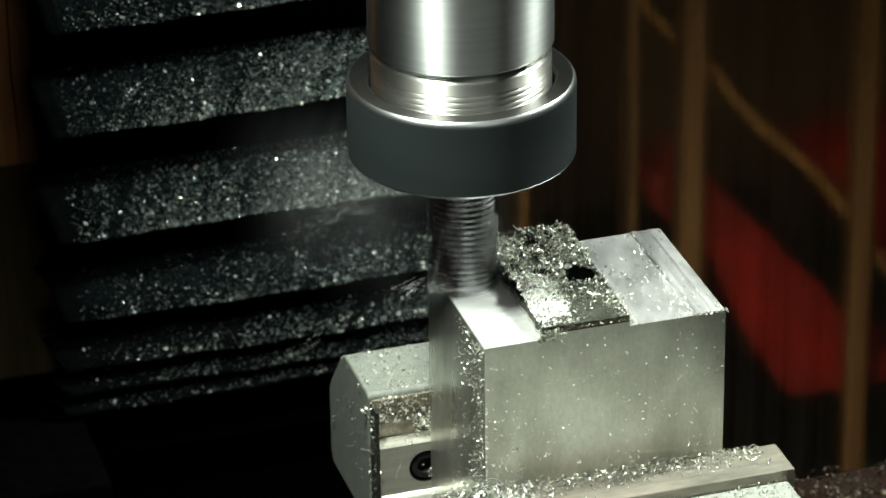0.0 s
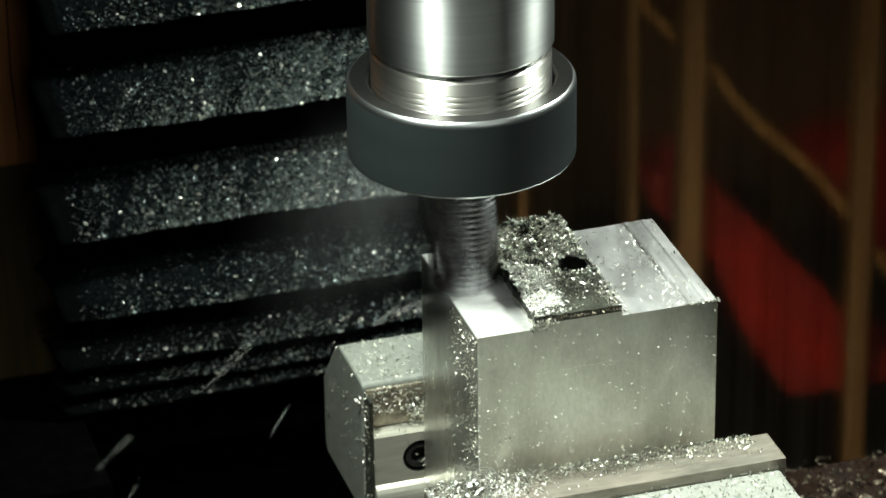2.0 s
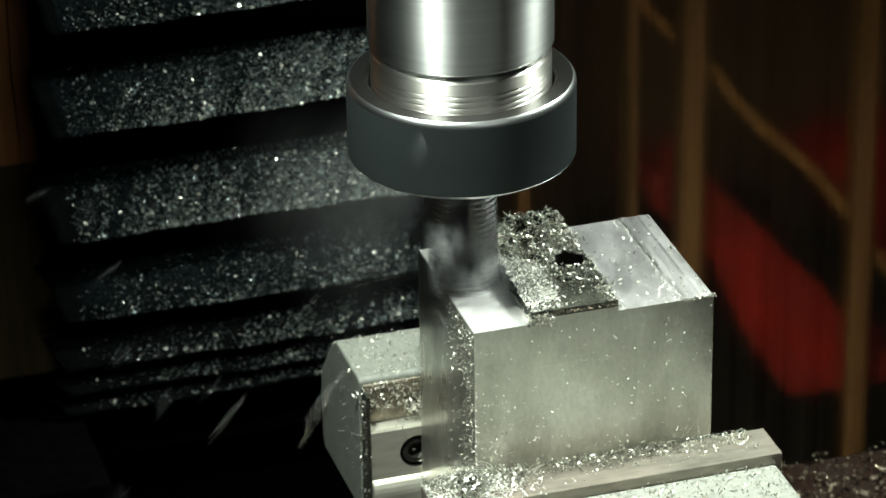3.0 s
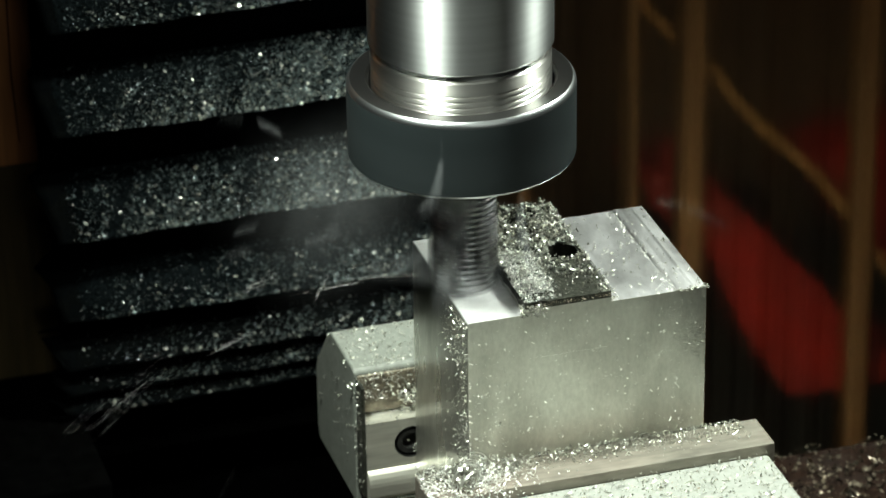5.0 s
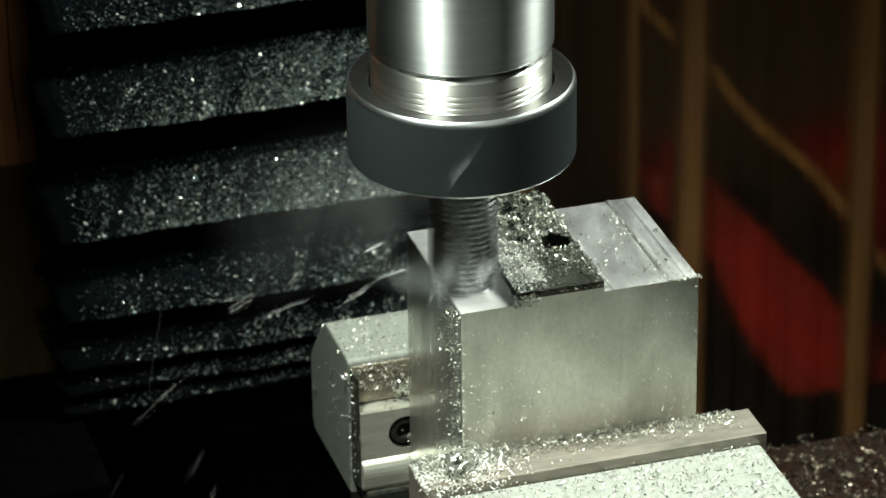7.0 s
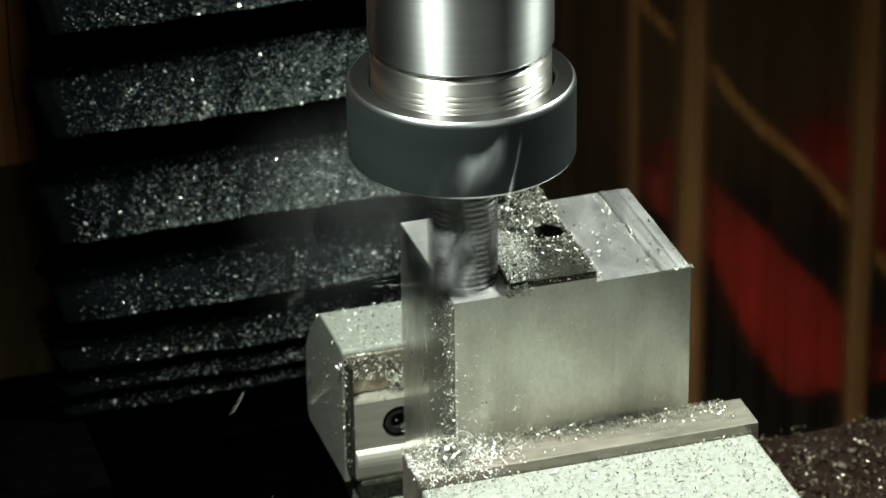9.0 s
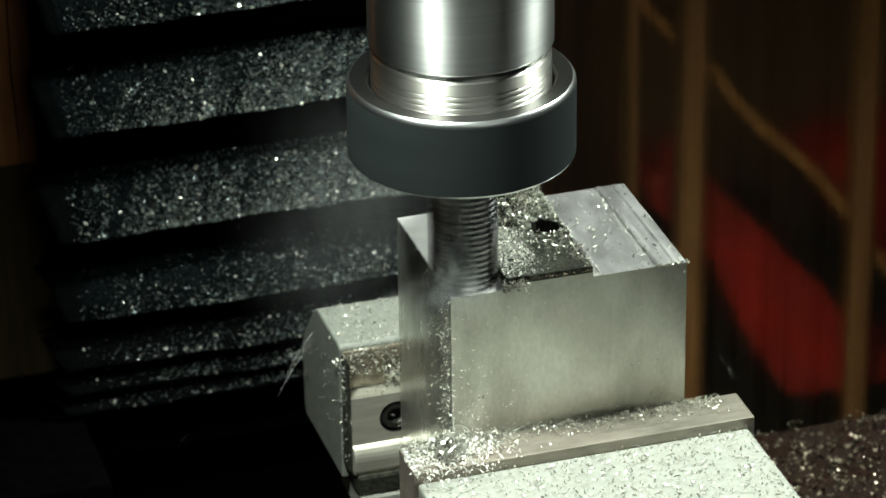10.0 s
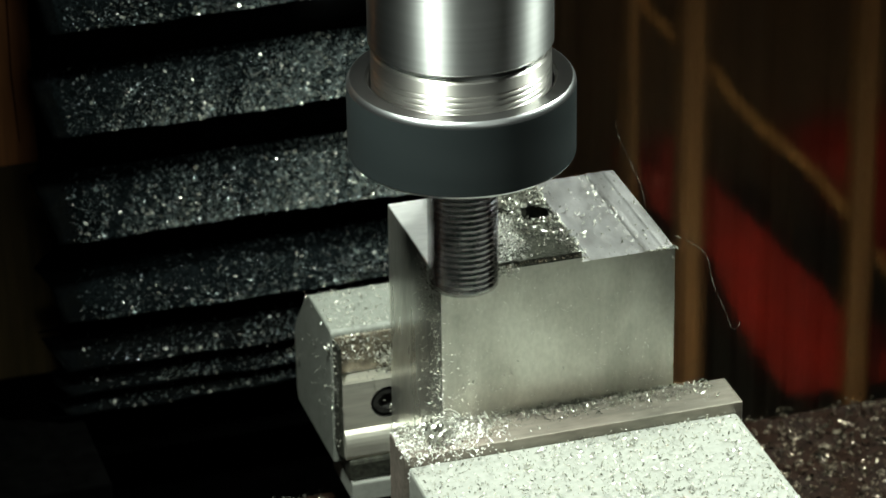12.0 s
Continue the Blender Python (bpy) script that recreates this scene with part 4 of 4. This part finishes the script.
def wisps():
    """Small feathery wisps of mist and fine dust thrown far from the cutter."""
    rg = random.Random(41)
    made = []
    for start, count in ((2.05, 7), (2.4, 7), (4.75, 9), (5.0, 5), (6.2, 5), (8.75, 6), (9.05, 4)):
        for c in range(count):
            bm = bmesh.new()
            uv = bm.loops.layers.uv.new("veil")
            n, w, ln, ph = 8, rg.uniform(1.0, 2.6), rg.uniform(5, 12), rg.uniform(0, 6)
            row = [[bm.verts.new(Vector((w * e + 1.4 * math.sin(ph + 3 * i / n), 0.6 * math.sin(ph + 2 * e), ln * (i / n - 0.5))) * MM) for e in (-0.5, 0, 0.5)] for i in range(n + 1)]
            for i in range(n):
                for j in range(2):
                    f = bm.faces.new((row[i][j], row[i][j + 1], row[i + 1][j + 1], row[i + 1][j]))
                    f.smooth = True
                    for lp, (a, b) in zip(f.loops, ((j, i), (j + 1, i), (j + 1, i + 1), (j, i + 1))):
                        lp[uv].uv = (a / 2, b / n)
            ob = tagged(new("mist_wisp", mesh_of(bm, "mist_wisp", WISP)), "small feathery wisp of oil mist drifting off", "mist", "wisps of mist")
            v = Vector((rg.uniform(-0.17, -0.06), rg.uniform(0.02, 0.20), rg.uniform(-0.04, 0.14)))
            made.append((ob, start + rg.uniform(-0.1, 0.12), v, rg.uniform(-25, 25), rg.uniform(-40, 10)))
    return made


FLYING, VEILS, WISPS, HAZES, SPRAYS = flying_chips(), mist(), wisps(), haze(), sprays()
STRING = stringy_chip([(63.2, 0.4, 128.5), (68.4, 1.0, 125.1), (73.1, 0.6, 120.2), (75.0, 0.0, 111.6), (78.4, -0.6, 102.8), (81.7, 0.2, 95.1), (84.6, 0.9, 97.1)], (74, 0, 112), 0.09)
STRING_HIGH = stringy_chip([(54.7, 30.0, 150.1), (55.7, 30.0, 152.4), (56.1, 30.0, 149.1), (58.2, 30.0, 143.4), (61.4, 30.0, 136.0), (64.0, 30.0, 129.2), (65.1, 30.0, 122.9)], (59, 30, 140), 0.07)


# ---- motion ----
FEED = [(0.0, 0.0), (1.0, 3.12), (2.0, 6.3), (3.0, 9.3), (5.0, 15.0), (6.0, 17.95), (7.0, 21.1), (9.0, 27.35), (10.0, 30.6), (10.5, 32.25), (11.0, 34.15), (11.5, 36.5), (11.75, 38.1), (12.0, 39.95)]


def motions():
    for ob in (TABLE, VISE, WORK, SWARF):
        walk(ob, [(t, pose(0, d * MM, 0)) for t, d in FEED])
    turn = 87.0
    steps = int(SECONDS * FPS)
    walk(SPINDLE, [(k / FPS, pose(0, 0, 0, 0, 0, -turn * k)) for k in range(steps + 1)])

    for ob, t0, p0, v, spin in FLYING:
        rows = []
        if t0 > 0.04:
            rows += [(0.0, pose(*p0)), (t0 - 1 / FPS, pose(*p0))]
        for k in range(12):
            t = max(k * 0.055, -t0 if k == 0 else 0)
            if t0 + t > SECONDS or t0 + t < 0:
                continue
            p = p0 + v * t + Vector((0, 0, -1.0 * t * t))
            if (p.x > 0.0 and abs(p.x) < 0.09 and p.z < 0.135 and p.y > -0.03) or p.z < 0.04:
                p.y -= 0.02
            rows.append((t0 + t, pose(*p, *[w * t for w in spin])))
        if t0 + 0.6 < SECONDS:
            p.z = -0.415
            rows.append((t0 + 0.75, pose(*p, *[w * 0.6 for w in spin])))
        rows.append((SECONDS + 0.01, rows[-1][1]))
        walk(ob, rows)
    inside = pose(0, 0, 0.178, 90, 0, 0)
    walk(STRING, [(0.0, inside), (11.28, inside), (11.42, pose(0.035, -0.004, 0.150, 40, 0, -20)), (11.55, pose(0.073, 0, 0.108, 0, 0, 0)), (11.75, pose(0.0735, 0, 0.109)), (12.0, pose(0.074, 0, 0.112))])
    inside = pose(0, 0, 0.176, 90, 0, 0)
    walk(STRING_HIGH, [(0.0, inside), (11.5, inside), (11.66, pose(0.040, 0.012, 0.152, 40, 0, -20)), (11.8, pose(0.059, 0.030, 0.142, 10, 0, -5)), (12.0, pose(0.059, 0.030, 0.140))])
    for ob, at, gone in PILES:
        ride = [(t, d) for t, d in FEED if t < gone - 0.2]
        here = at.y + (ride[-1][1] + (gone - ride[-1][0]) * 3.05) * MM
        rows = [(t, pose(at.x, at.y + d * MM, at.z)) for t, d in ride] + [(gone, pose(at.x, here, at.z))]
        rows += [(gone + f, pose(at.x + 0.05 * f, here - 0.85 * f, at.z + 0.25 * f - 4.9 * f * f, 150 * f, 60 * f, 0)) for f in (0.1, 0.2, 0.3)]
        rows += [(gone + 0.4, pose(at.x + 0.02, here - 0.36, -0.415, 45, 20, 0))]
        rows.append((SECONDS + 0.01, rows[-1][1]))
        walk(ob, rows)
    for ob, rows in HAZES:
        walk(ob, rows)
    for ob, t0, v, spin, az in SPRAYS:
        rest = pose(0, 0, 0.178, 0, 0, az)
        rows = [(0.0, rest), (t0 - 1 / FPS, rest)] if t0 > 0.04 else []
        for k in range(10):
            t = 0.06 * k
            if 0 <= t0 + t <= SECONDS:
                p = Vector((0, -0.014, 0.131)) + v * t + Vector((0, 0, -0.85 * t * t))
                if v.x > 0 and p.z < 0.135:
                    p.y += 0.03
                rows.append((t0 + t, pose(*p, 0, math.degrees(math.atan2(1.7 * t - v.z, math.hypot(v.x, v.y))) + 0.15 * spin, az)))
        if t0 + 0.8 < SECONDS:
            rows.append((t0 + 0.75, pose(p.x, p.y - 0.02, -0.415, 0, 90, az)))
        rows.append((SECONDS + 0.01, rows[-1][1]))
        walk(ob, rows)
    for ob, t0, v, lean, turn_z in WISPS:
        rows = [(0.0, pose(0, 0, 0.178)), (t0 - 1 / FPS, pose(0, 0, 0.178)), (t0, pose(-0.006, 0.002, 0.135, 0, lean, turn_z))]
        for t in (0.15, 0.3, 0.45, 0.6, 0.75):
            p = Vector((-0.006, 0.002, 0.135)) + v * t * 1.1 + Vector((0, 0, -0.22 * t * t))
            p.y = min(p.y, 0.142)
            rows.append((t0 + t, pose(*p, 0, lean + 30 * t, turn_z)))
        # it sinks past the end of the way cover
        rows.append((t0 + 1.0, pose(p.x - 0.03, 0.10, -0.20, 0, lean, turn_z)))
        rows.append((t0 + 1.2, pose(p.x - 0.03, 0.10, -0.41, 90, 0, turn_z)))
        rows.append((SECONDS + 0.01, rows[-1][1]))
        walk(ob, rows)
    for ob, t0, drift, lean, turn_z in VEILS:
        hold = pose(0, 0, 0.178, 90, 0, turn_z)
        rows = [(0.0, hold), (max(t0 - 1 / FPS, 0.0), hold)] if t0 > 0.04 else []
        for t, f in ((0.0, 0.0), (0.2, 0.25), (0.45, 0.6), (0.75, 0.95)):
            if 0 <= t0 + t <= SECONDS:
                d = drift * f * MM
                rows.append((t0 + t, pose(d.x - 0.005, d.y - 0.016, 0.134 + d.z , 0, lean * (0.4 + f * 0.3), turn_z + 30 * f)))
        if t0 + 1.2 < SECONDS:
            # the last of it is drawn up by the turning chuck
            rows.append((t0 + 1.2, pose(0, 0, 0.222, 0, 0, turn_z + 60)))
        rows.append((SECONDS + 0.01, rows[-1][1]))
        walk(ob, rows)


motions()
